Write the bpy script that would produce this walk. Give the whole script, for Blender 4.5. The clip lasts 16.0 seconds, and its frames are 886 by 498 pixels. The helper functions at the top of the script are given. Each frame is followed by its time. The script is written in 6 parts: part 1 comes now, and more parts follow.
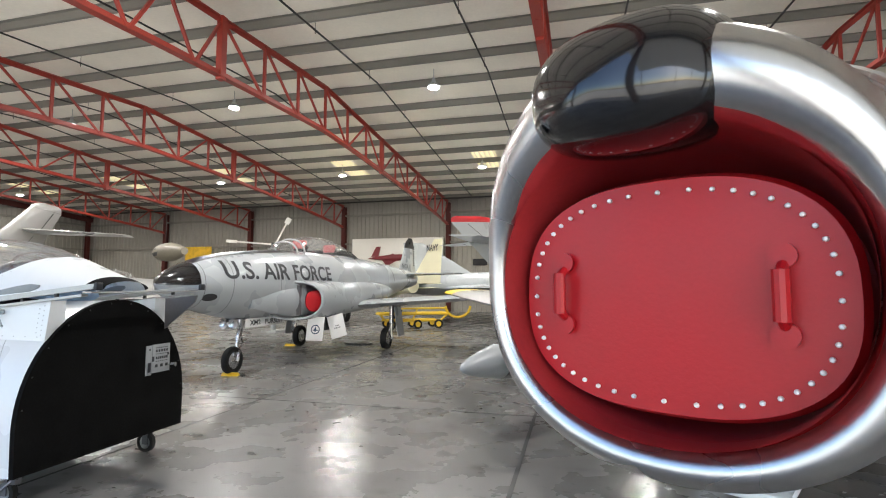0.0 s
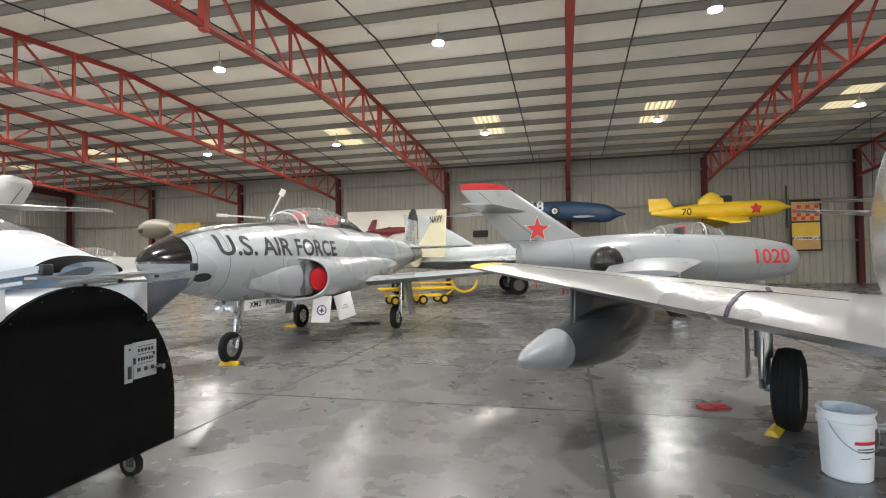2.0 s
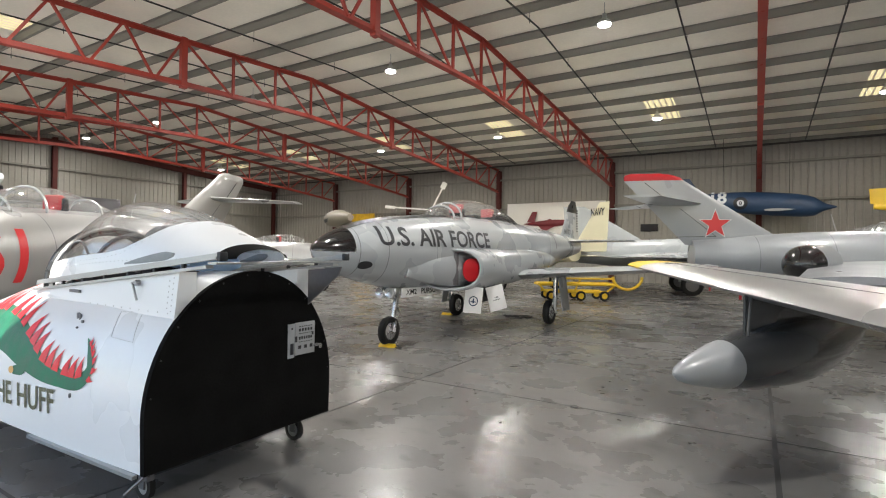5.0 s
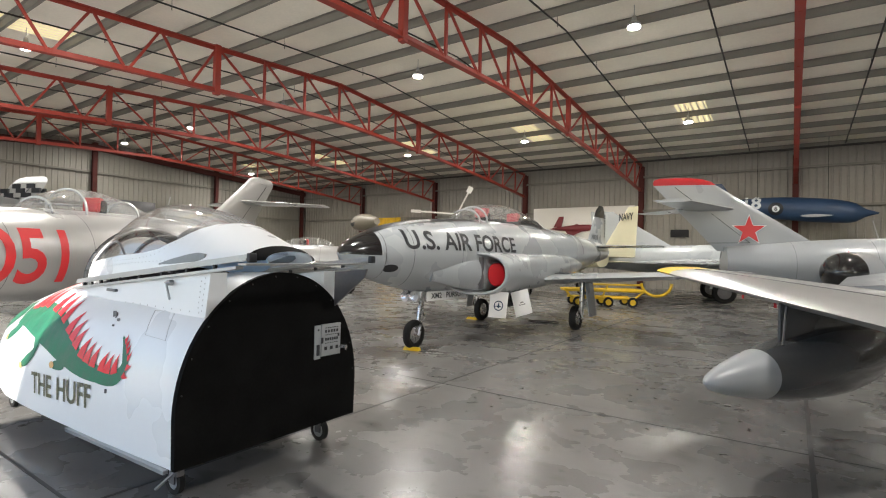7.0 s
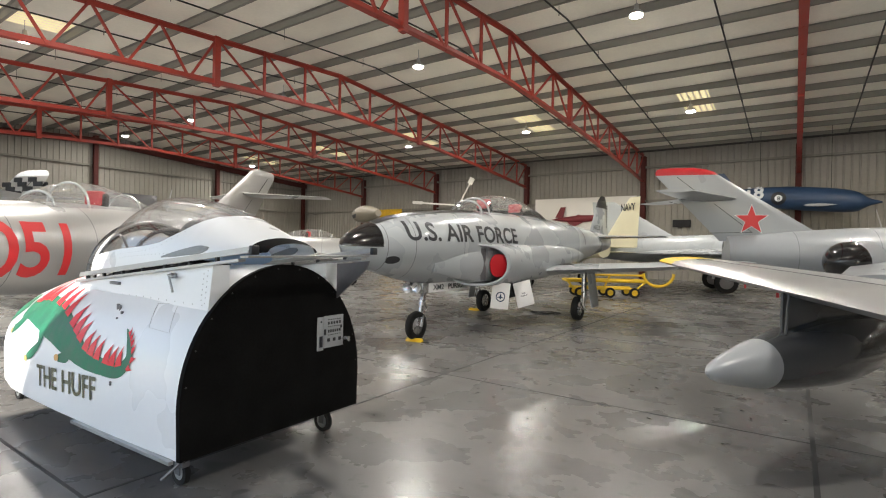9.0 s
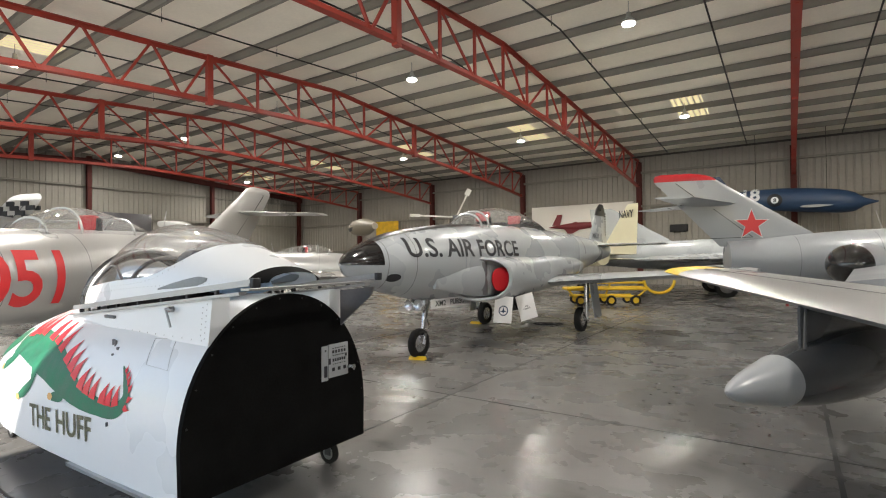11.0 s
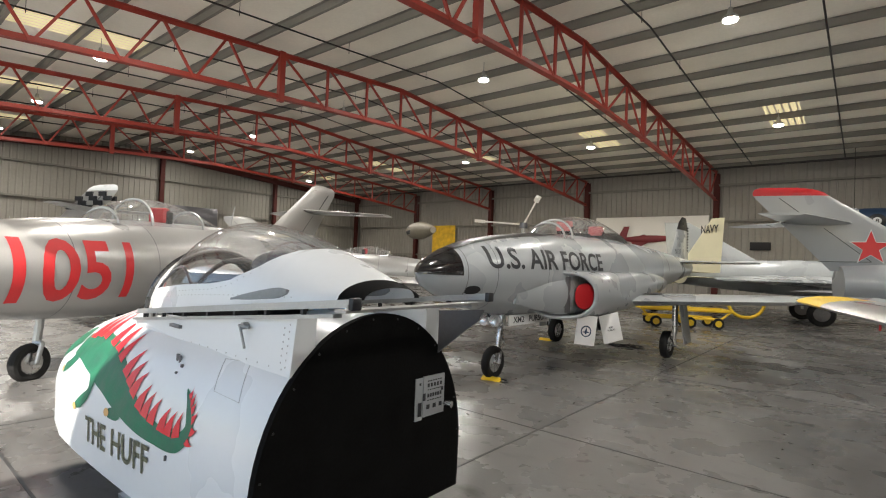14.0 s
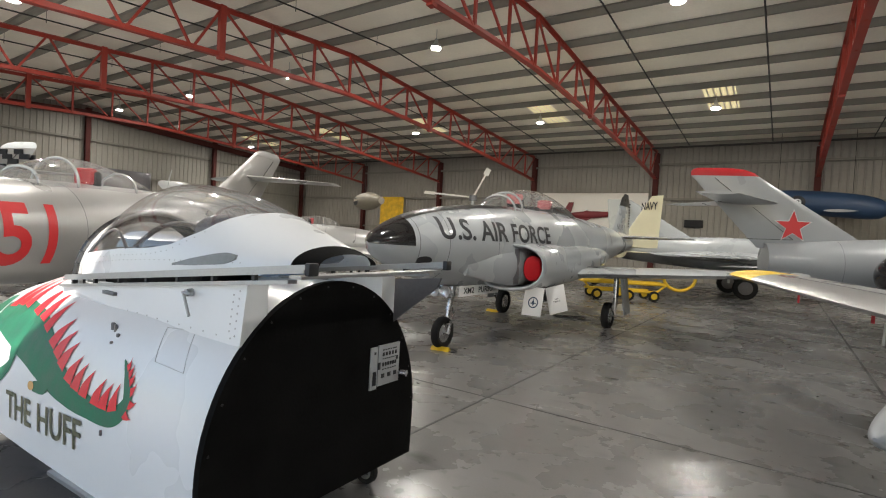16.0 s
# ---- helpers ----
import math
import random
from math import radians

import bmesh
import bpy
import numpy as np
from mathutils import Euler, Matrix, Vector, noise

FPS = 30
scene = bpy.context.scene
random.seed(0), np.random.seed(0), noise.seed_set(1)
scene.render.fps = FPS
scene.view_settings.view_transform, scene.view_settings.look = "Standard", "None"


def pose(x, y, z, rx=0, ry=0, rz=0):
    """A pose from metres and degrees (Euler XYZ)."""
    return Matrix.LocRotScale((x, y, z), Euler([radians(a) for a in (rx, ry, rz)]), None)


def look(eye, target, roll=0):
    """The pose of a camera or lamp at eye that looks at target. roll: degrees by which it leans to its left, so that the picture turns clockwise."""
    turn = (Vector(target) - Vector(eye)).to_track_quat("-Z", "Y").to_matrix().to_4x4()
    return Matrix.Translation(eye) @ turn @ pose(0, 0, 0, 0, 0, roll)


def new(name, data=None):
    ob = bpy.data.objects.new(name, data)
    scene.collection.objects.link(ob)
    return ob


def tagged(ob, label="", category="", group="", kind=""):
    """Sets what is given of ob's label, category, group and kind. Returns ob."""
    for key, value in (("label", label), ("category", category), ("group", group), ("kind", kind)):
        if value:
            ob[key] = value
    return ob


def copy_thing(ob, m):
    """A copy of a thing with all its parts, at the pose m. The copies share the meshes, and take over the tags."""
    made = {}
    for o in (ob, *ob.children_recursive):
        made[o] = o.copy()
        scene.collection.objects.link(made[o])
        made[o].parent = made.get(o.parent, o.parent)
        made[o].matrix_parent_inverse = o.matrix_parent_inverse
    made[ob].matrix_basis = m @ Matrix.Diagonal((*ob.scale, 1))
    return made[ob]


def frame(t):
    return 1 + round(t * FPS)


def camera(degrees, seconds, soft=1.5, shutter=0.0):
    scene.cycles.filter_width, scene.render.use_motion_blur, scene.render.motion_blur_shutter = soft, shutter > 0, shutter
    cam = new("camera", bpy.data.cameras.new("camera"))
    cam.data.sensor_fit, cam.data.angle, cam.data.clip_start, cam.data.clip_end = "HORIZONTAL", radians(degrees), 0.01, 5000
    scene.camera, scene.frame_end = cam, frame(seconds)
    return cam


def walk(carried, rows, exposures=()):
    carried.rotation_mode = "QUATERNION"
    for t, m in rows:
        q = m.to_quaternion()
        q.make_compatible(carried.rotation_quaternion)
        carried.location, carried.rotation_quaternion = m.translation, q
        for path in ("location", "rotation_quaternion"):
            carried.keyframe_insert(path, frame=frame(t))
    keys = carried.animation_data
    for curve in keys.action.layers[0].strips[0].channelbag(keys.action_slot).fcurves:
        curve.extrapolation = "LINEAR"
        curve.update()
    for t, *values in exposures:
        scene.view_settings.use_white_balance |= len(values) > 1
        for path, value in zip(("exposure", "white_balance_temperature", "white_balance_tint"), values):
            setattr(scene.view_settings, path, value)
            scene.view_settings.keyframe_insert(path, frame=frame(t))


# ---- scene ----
cam = camera(82.1, 16.0, soft=1.1)
PATH = [
    (0, (0.589, 0.53, 1.541), (0.085, 2.459, 1.69), -0.0),
    (0.5, (0.246, 0.701, 1.551), (-0.188, 2.649, 1.678), -0.7),
    (1, (-0.024, 0.917, 1.548), (-0.361, 2.887, 1.637), -1.5),
    (1.5, (-0.158, 1.159, 1.558), (-0.516, 3.126, 1.624), -1.8),
    (2, (-0.178, 1.42, 1.559), (-0.649, 3.363, 1.602), -1.0),
    (2.5, (-0.2, 1.509, 1.572), (-0.828, 3.408, 1.585), -0.7),
    (3, (-0.16, 1.592, 1.59), (-0.929, 3.438, 1.585), -0.6),
    (3.5, (-0.087, 1.627, 1.57), (-0.94, 3.435, 1.535), -0.2),
    (4, (-0.053, 1.593, 1.567), (-0.984, 3.363, 1.537), 0.3),
    (4.5, (-0.062, 1.579, 1.589), (-1.061, 3.312, 1.584), 0.6),
    (7, (-0.061, 1.578, 1.581), (-1.195, 3.225, 1.608), 1.3),
    (7.5, (-0.065, 1.577, 1.579), (-1.211, 3.216, 1.6), 1.4),
    (8, (-0.061, 1.574, 1.582), (-1.227, 3.198, 1.584), 1.3),
    (8.5, (-0.058, 1.574, 1.581), (-1.222, 3.201, 1.58), 1.2),
    (9, (-0.064, 1.578, 1.581), (-1.203, 3.222, 1.574), 1.0),
    (11.5, (-0.284, 1.643, 1.693), (-1.43, 3.281, 1.736), -1.3),
    (12, (-0.421, 1.619, 1.691), (-1.634, 3.209, 1.727), -1.1),
    (12.5, (-0.632, 1.758, 1.69), (-1.904, 3.3, 1.741), -0.3),
    (13, (-0.832, 1.858, 1.692), (-2.114, 3.392, 1.749), 0.6),
    (13.5, (-0.976, 1.913, 1.732), (-2.241, 3.461, 1.792), 1.4),
    (14, (-0.974, 1.947, 1.748), (-2.259, 3.479, 1.795), 2.2),
    (14.5, (-0.967, 1.96, 1.755), (-2.279, 3.47, 1.79), 2.8),
    (15, (-0.958, 1.963, 1.75), (-2.251, 3.488, 1.764), 3.1),
    (15.5, (-0.974, 1.961, 1.731), (-2.194, 3.546, 1.697), 3.1),
    (16, (-1.065, 1.96, 1.715), (-2.18, 3.62, 1.664), 3.2),
]
EXPOSURES = [(0, 1.60, 6150, 10), (1.5, 1.62, 6150, 10), (4.0, 1.40, 6250, 10), (7.0, 1.28, 6400, 10), (11.5, 1.18, 6500, 10), (12.5, 1.0, 6500, 10), (16.0, 0.95, 6450, 10)]
walk(cam, [(t, look(eye, target, roll)) for t, eye, target, roll in PATH], EXPOSURES)

# ---- world, sun, lamps ----
world = bpy.data.worlds.new("sky")
scene.world = world
world.use_nodes = True
wn = world.node_tree.nodes
sky = wn.new("ShaderNodeTexSky")
sky.sky_type, sky.sun_disc = "NISHITA", False
SUN_EL, SUN_AZ = 36.0, 148.0   # degrees; azimuth clockwise from +Y, where the sun stands
sky.sun_elevation, sky.sun_rotation = radians(SUN_EL), radians(SUN_AZ)
wn["Background"].inputs["Strength"].default_value = 0.15
world.node_tree.links.new(sky.outputs["Color"], wn["Background"].inputs["Color"])
sun = new("sun", bpy.data.lights.new("sun", "SUN"))
sun.data.energy, sun.data.angle, sun.data.color = 5.0, radians(0.53), (1.0, 0.93, 0.82)
sun_from = Vector((math.sin(radians(SUN_AZ)) * math.cos(radians(SUN_EL)), math.cos(radians(SUN_AZ)) * math.cos(radians(SUN_EL)), math.sin(radians(SUN_EL))))
sun.matrix_world = look(sun_from * 60, (0, 0, 0))
LAMP_WATTS = 118.0

# ---- materials ----
def mat(name, base, rough=0.5, metal=0.0, vary=0.12, grain=40.0, stains=1.5, bump=0.15, rough_vary=0.12, coat=0.0, island=0.0):
    """Principled material: colour and gloss vary at the scale of stains and of grain."""
    m = bpy.data.materials.new(name)
    m.use_nodes = True
    nt = m.node_tree
    n, l = nt.nodes, nt.links
    p = n["Principled BSDF"]
    tc = n.new("ShaderNodeTexCoord")
    big, small = n.new("ShaderNodeTexNoise"), n.new("ShaderNodeTexNoise")
    big.inputs["Scale"].default_value, big.inputs["Detail"].default_value = stains, 3
    small.inputs["Scale"].default_value, small.inputs["Detail"].default_value = grain, 3
    for q in (big, small):
        l.new(tc.outputs["Object"], q.inputs["Vector"])
    add = n.new("ShaderNodeMath"); add.operation = "MULTIPLY_ADD"
    add.inputs[1].default_value = 0.35
    l.new(small.outputs["Fac"], add.inputs[0]); l.new(big.outputs["Fac"], add.inputs[2])
    ramp = n.new("ShaderNodeMapRange")
    ramp.inputs["From Min"].default_value, ramp.inputs["From Max"].default_value = 0.42, 0.95
    ramp.inputs["To Min"].default_value, ramp.inputs["To Max"].default_value = 1 - vary, 1 + vary
    l.new(add.outputs[0], ramp.inputs["Value"])
    mul = n.new("ShaderNodeVectorMath"); mul.operation = "SCALE"
    mul.inputs[0].default_value = base[:3]
    l.new(ramp.outputs[0], mul.inputs["Scale"])
    l.new(mul.outputs[0], p.inputs["Base Color"])
    rr = n.new("ShaderNodeMapRange")
    rr.inputs["From Min"].default_value, rr.inputs["From Max"].default_value = 0.3, 0.7
    rr.inputs["To Min"].default_value, rr.inputs["To Max"].default_value = max(0.02, rough - rough_vary), min(1, rough + rough_vary)
    l.new(big.outputs["Fac"], rr.inputs["Value"]); l.new(rr.outputs[0], p.inputs["Roughness"])
    p.inputs["Metallic"].default_value, p.inputs["Coat Weight"].default_value = metal, coat
    p.inputs["Coat Roughness"].default_value = 0.08
    if bump:
        b = n.new("ShaderNodeBump")
        b.inputs["Strength"].default_value, b.inputs["Distance"].default_value = bump, 0.004
        l.new(small.outputs["Fac"], b.inputs["Height"]); l.new(b.outputs[0], p.inputs["Normal"])
    return m


def glow(name, colour, strength):
    m = bpy.data.materials.new(name)
    m.use_nodes = True
    p = m.node_tree.nodes["Principled BSDF"]
    p.inputs["Base Color"].default_value = (*colour, 1)
    p.inputs["Emission Color"].default_value, p.inputs["Emission Strength"].default_value = (*colour, 1), strength
    return m


def glass_mat(name, tint=(0.95, 0.96, 0.97), mix=0.08):
    """Thin clear acrylic: lets light through, with a gloss that grows at grazing angles."""
    m = bpy.data.materials.new(name)
    m.use_nodes = True
    n, l = m.node_tree.nodes, m.node_tree.links
    out = n["Material Output"]
    tr, gl, mx, lw = n.new("ShaderNodeBsdfTransparent"), n.new("ShaderNodeBsdfGlossy"), n.new("ShaderNodeMixShader"), n.new("ShaderNodeLayerWeight")
    pw, ma = n.new("ShaderNodeMath"), n.new("ShaderNodeMath")
    tr.inputs["Color"].default_value = (*tint, 1)
    gl.inputs["Roughness"].default_value = 0.05
    pw.operation, ma.operation = "POWER", "MULTIPLY_ADD"
    pw.inputs[1].default_value, ma.inputs[1].default_value, ma.inputs[2].default_value = 2.5, 0.6, mix
    l.new(lw.outputs["Facing"], pw.inputs[0]); l.new(pw.outputs[0], ma.inputs[0]); l.new(ma.outputs[0], mx.inputs[0])
    l.new(tr.outputs[0], mx.inputs[1]); l.new(gl.outputs[0], mx.inputs[2])
    haze, hx = n.new("ShaderNodeBsdfTranslucent"), n.new("ShaderNodeMixShader")
    haze.inputs["Color"].default_value = (0.8, 0.8, 0.78, 1)
    hx.inputs[0].default_value = 0.10
    l.new(mx.outputs[0], hx.inputs[1]); l.new(haze.outputs[0], hx.inputs[2])
    l.new(hx.outputs[0], out.inputs["Surface"])
    return m


ALU = mat("polished_aluminium", (0.62, 0.62, 0.62), 0.27, 1.0, 0.10, 60, 2.0, 0.03, 0.08)
SILVER = mat("silver_paint", (0.42, 0.42, 0.415), 0.34, 0.45, 0.05, 50, 1.2, 0.03, 0.08, 0.3)
GREY = mat("light_grey_paint", (0.36, 0.385, 0.40), 0.28, 0.0, 0.02, 40, 1.0, 0.02, 0.06, 0.5)
MIGGREY = mat("pale_grey_paint", (0.30, 0.315, 0.33), 0.34, 0.0, 0.03, 40, 1.0, 0.02, 0.08, 0.3)
TANKGREY = mat("dark_grey_gloss_paint", (0.065, 0.068, 0.072), 0.22, 0.0, 0.10, 40, 1.5, 0.02, 0.05, 0.6)
WHITE = mat("white_paint", (0.68, 0.71, 0.735), 0.32, 0.0, 0.02, 30, 1.2, 0.03, 0.08, 0.3)
CREAM = mat("cream_paint", (0.72, 0.68, 0.48), 0.4, 0.0, 0.06)
BLACK = mat("satin_black_paint", (0.012, 0.012, 0.013), 0.35, 0.0, 0.3, 50, 3.0, 0.05, 0.1)
PLATE = mat("black_plywood_paint", (0.006, 0.006, 0.006), 0.75, 0.0, 0.5, 60, 5.0, 0.25, 0.15)
RADOME = mat("gloss_black_radome", (0.010, 0.010, 0.011), 0.12, 0.0, 0.2, 30, 2.0, 0.02, 0.05, 0.6)
RED = mat("red_lacquer", (0.42, 0.006, 0.012), 0.45, 0.0, 0.10, 90, 2.5, 0.10, 0.08, 0.0)
LIPRED = mat("dull_red_lip_paint", (0.36, 0.03, 0.035), 0.38, 0.1, 0.2, 60, 4.0, 0.05, 0.1, 0.2)
NUMRED = mat("red_marking_paint", (0.58, 0.03, 0.035), 0.45, 0.0, 0.08)
YELLOW = mat("yellow_paint", (0.72, 0.48, 0.02), 0.4, 0.0, 0.1)
BLUE = mat("navy_blue_paint", (0.018, 0.045, 0.10), 0.45, 0.0, 0.15)
GREEN = mat("dragon_green_paint", (0.015, 0.13, 0.07), 0.5, 0.0, 0.35, 120, 8.0, 0.1)
INK = mat("black_lettering", (0.012, 0.014, 0.018), 0.45, 0.0, 0.1)
OLIVE = mat("olive_lettering", (0.10, 0.10, 0.055), 0.5, 0.0, 0.1)
RUBBER = mat("tyre_rubber", (0.018, 0.018, 0.018), 0.75, 0.0, 0.3, 80, 5.0, 0.3)
CHROME = mat("bright_metal", (0.6, 0.6, 0.6), 0.25, 1.0, 0.15, 60, 6.0, 0.05)
GALV = mat("galvanised_steel", (0.42, 0.43, 0.43), 0.4, 0.8, 0.15, 60, 3.0, 0.05)
TRUSS = mat("red_oxide_steel_paint", (0.31, 0.032, 0.018), 0.55, 0.0, 0.2, 50, 0.8, 0.1)
COLUMN = mat("dark_red_column_paint", (0.075, 0.020, 0.017), 0.6, 0.0, 0.2, 50, 0.8, 0.1)
MAROON = mat("maroon_paint", (0.16, 0.015, 0.02), 0.5)
TUB = mat("grey_cockpit_paint", (0.22, 0.24, 0.25), 0.6, 0.0, 0.2)
PURLIN = mat("grey_primer_purlin", (0.22, 0.21, 0.185), 0.75, 0.0, 0.15, 30, 0.6, 0.1)
INSUL = mat("white_insulation_facing", (0.88, 0.835, 0.74), 0.6, 0.0, 0.10, 12, 0.5, 0.25)
PIPE = mat("dark_sprinkler_pipe", (0.03, 0.028, 0.026), 0.6, 0.3, 0.2)
WALLM = mat("ribbed_wall_sheet", (0.30, 0.285, 0.255), 0.5, 0.1, 0.14, 8, 0.35, 0.08)
PANELW = mat("white_wall_board", (0.74, 0.72, 0.67), 0.6, 0.0, 0.06, 20, 0.5, 0.05)
SKYL = glow("translucent_skylight", (0.95, 0.80, 0.46), 0.32)
LAMPGLOW = glow("lamp_diffuser", (1.0, 0.98, 0.94), 60.0)
GLASS = glass_mat("canopy_acrylic")
CLOTHRED = mat("red_nylon", (0.55, 0.03, 0.04), 0.8, 0.0, 0.15, 120, 6.0, 0.4)
PINK = mat("pale_red_seat_cloth", (0.60, 0.16, 0.17), 0.8, 0.0, 0.2, 100, 6.0, 0.3)
DARKCLOTH = mat("dark_cockpit_trim", (0.03, 0.032, 0.035), 0.7, 0.0, 0.3)
PLASTIC = mat("white_bucket_plastic", (0.80, 0.81, 0.82), 0.4, 0.0, 0.05, 20, 3.0, 0.03)
PAPER = mat("white_card", (0.80, 0.80, 0.79), 0.6, 0.0, 0.04)
BLUEPLASTIC = mat("pale_blue_plastic", (0.35, 0.50, 0.70), 0.4, 0.0, 0.1)
FLAME = mat("scarlet_sign_paint", (0.62, 0.02, 0.03), 0.45, 0.0, 0.1)
STEELDARK = mat("dark_wheel_alloy", (0.16, 0.16, 0.17), 0.4, 0.7, 0.2)
TAN = mat("tan_sign_paint", (0.55, 0.33, 0.12), 0.5)
DRAB = mat("drab_grey_paint", (0.20, 0.18, 0.14), 0.5, 0.0, 0.15)
DARKWALL = mat("dark_opening", (0.02, 0.02, 0.022), 0.8)
QUILT = mat("yellow_net_cloth", (0.72, 0.44, 0.03), 0.8, 0.0, 0.25, 60, 3.0, 0.5)

PLATE.node_tree.nodes["Principled BSDF"].inputs["Specular IOR Level"].default_value = 0.04
for dull in (WALLM, DARKCLOTH, RUBBER, COLUMN):
    dull.node_tree.nodes["Principled BSDF"].inputs["Specular IOR Level"].default_value = 0.15


def floor_mat():
    """Sealed concrete: grey, mottled, with dark stains, tyre marks and uneven gloss."""
    m = bpy.data.materials.new("sealed_concrete")
    m.use_nodes = True
    nt = m.node_tree
    n, l = nt.nodes, nt.links
    p = n["Principled BSDF"]
    tc = n.new("ShaderNodeTexCoord")
    def noise_node(scale, detail, rough=0.55, stretch=None):
        t = n.new("ShaderNodeTexNoise")
        t.inputs["Scale"].default_value, t.inputs["Detail"].default_value, t.inputs["Roughness"].default_value = scale, detail, rough
        if stretch:
            mp = n.new("ShaderNodeMapping"); mp.inputs["Scale"].default_value = stretch
            l.new(tc.outputs["Object"], mp.inputs["Vector"]); l.new(mp.outputs[0], t.inputs["Vector"])
        else:
            l.new(tc.outputs["Object"], t.inputs["Vector"])
        return t
    big, mid, fine, spots = noise_node(0.35, 4), noise_node(1.6, 5, 0.55), noise_node(60, 3), noise_node(3.2, 2, 0.4, (0.7, 1.5, 1))
    def ramp(src, pts):
        r = n.new("ShaderNodeValToRGB")
        r.color_ramp.elements[0].position, r.color_ramp.elements[1].position = pts[0][0], pts[-1][0]
        for e, (x, c) in zip(r.color_ramp.elements, (pts[0], pts[-1])):
            e.color = (c, c, c, 1)
        for x, c in pts[1:-1]:
            r.color_ramp.elements.new(x).color = (c, c, c, 1)
        l.new(src.outputs["Fac"], r.inputs[0])
        return r
    def times(a, b):
        x = n.new("ShaderNodeMath"); x.operation = "MULTIPLY"
        l.new(a.outputs[0], x.inputs[0]); l.new(b.outputs[0], x.inputs[1])
        return x
    v = times(times(ramp(big, [(0.3, 0.82), (0.7, 1.12)]), ramp(mid, [(0.2, 0.90), (0.8, 1.06)])), ramp(spots, [(0.22, 0.55), (0.40, 1.0)]))
    v = times(v, ramp(noise_node(7.0, 2, 0.5), [(0.29, 0.55), (0.36, 1.0)]))
    v = times(v, ramp(fine, [(0.3, 0.93), (0.7, 1.05)]))
    col = n.new("ShaderNodeVectorMath"); col.operation = "SCALE"
    col.inputs[0].default_value = (0.156, 0.153, 0.148)
    l.new(v.outputs[0], col.inputs["Scale"]); l.new(col.outputs[0], p.inputs["Base Color"])
    l.new(ramp(mid, [(0.3, 0.20), (0.7, 0.36)]).outputs[0], p.inputs["Roughness"])
    b = n.new("ShaderNodeBump"); b.inputs["Strength"].default_value, b.inputs["Distance"].default_value = 0.08, 0.003
    l.new(mid.outputs["Fac"], b.inputs["Height"]); l.new(b.outputs[0], p.inputs["Normal"])
    return m


CONCRETE = floor_mat()
JOINT = mat("joint_sealant", (0.05, 0.05, 0.05), 0.7, 0.0, 0.3)
APRON = mat("apron_concrete", (0.55, 0.53, 0.49), 0.8, 0.0, 0.15, 8, 0.3, 0.2)
GRASSY = mat("dry_field", (0.16, 0.14, 0.07), 0.95, 0.0, 0.3, 2, 0.05, 0.3)


# ---- mesh helpers ----
def link(name, bm, material, parent=None, smooth=True, angle=35):
    bmesh.ops.recalc_face_normals(bm, faces=bm.faces)
    me = bpy.data.meshes.new(name)
    bm.to_mesh(me)
    bm.free()
    for m in (material if isinstance(material, (list, tuple)) else [material]):
        me.materials.append(m)
    if smooth:
        me.shade_smooth()
        me.set_sharp_from_angle(angle=radians(angle))
    ob = new(name, me)
    ob.parent = parent
    return ob


def part(name, bm, material, parent, label="", smooth=True, angle=35):
    ob = link(name, bm, material, parent, smooth, angle)
    return tagged(ob, label) if label else ob


def thing(name, label, category, m=None, group=""):
    ob = new(name)
    ob.empty_display_size = 0.2
    ob.matrix_basis = m or Matrix()
    return tagged(ob, label, category, group)


def box(bm, c, s, rz=0.0, bevel=0.0, m=None):
    r = bmesh.ops.create_cube(bm, size=1)
    t = Matrix.Translation(c) @ Matrix.Rotation(radians(rz), 4, "Z") @ Matrix.Diagonal((*s, 1))
    bmesh.ops.transform(bm, matrix=(m @ t if m else t), verts=r["verts"])
    if bevel:
        es = list({e for v in r["verts"] for e in v.link_edges})
        bmesh.ops.bevel(bm, geom=es, offset=bevel, segments=2, profile=0.5, affect="EDGES")
    return bm


def rod(bm, a, b, r, r2=None, n=12, caps=True):
    a, b = Vector(a), Vector(b)
    d = b - a
    m = Matrix.Translation((a + b) / 2) @ d.to_track_quat("Z", "Y").to_matrix().to_4x4()
    bmesh.ops.create_cone(bm, cap_ends=caps, segments=n, radius1=r, radius2=r if r2 is None else r2, depth=d.length, matrix=m)
    return bm


def bar(bm, a, b, w, h):
    """A straight bar of rectangular section from a to b; h is its upright measure."""
    a, b = Vector(a), Vector(b)
    d = (b - a).normalized()
    up = Vector((0, 0, 1)) if abs(d.z) < 0.95 else Vector((0, 1, 0))
    s = d.cross(up).normalized()
    u = s.cross(d)
    vs = [bm.verts.new(p + s * i * w / 2 + u * j * h / 2) for p in (a, b) for i, j in ((-1, -1), (1, -1), (1, 1), (-1, 1))]
    for f in ((0, 1, 2, 3), (7, 6, 5, 4), (0, 4, 5, 1), (1, 5, 6, 2), (2, 6, 7, 3), (3, 7, 4, 0)):
        bm.faces.new([vs[i] for i in f])
    return bm


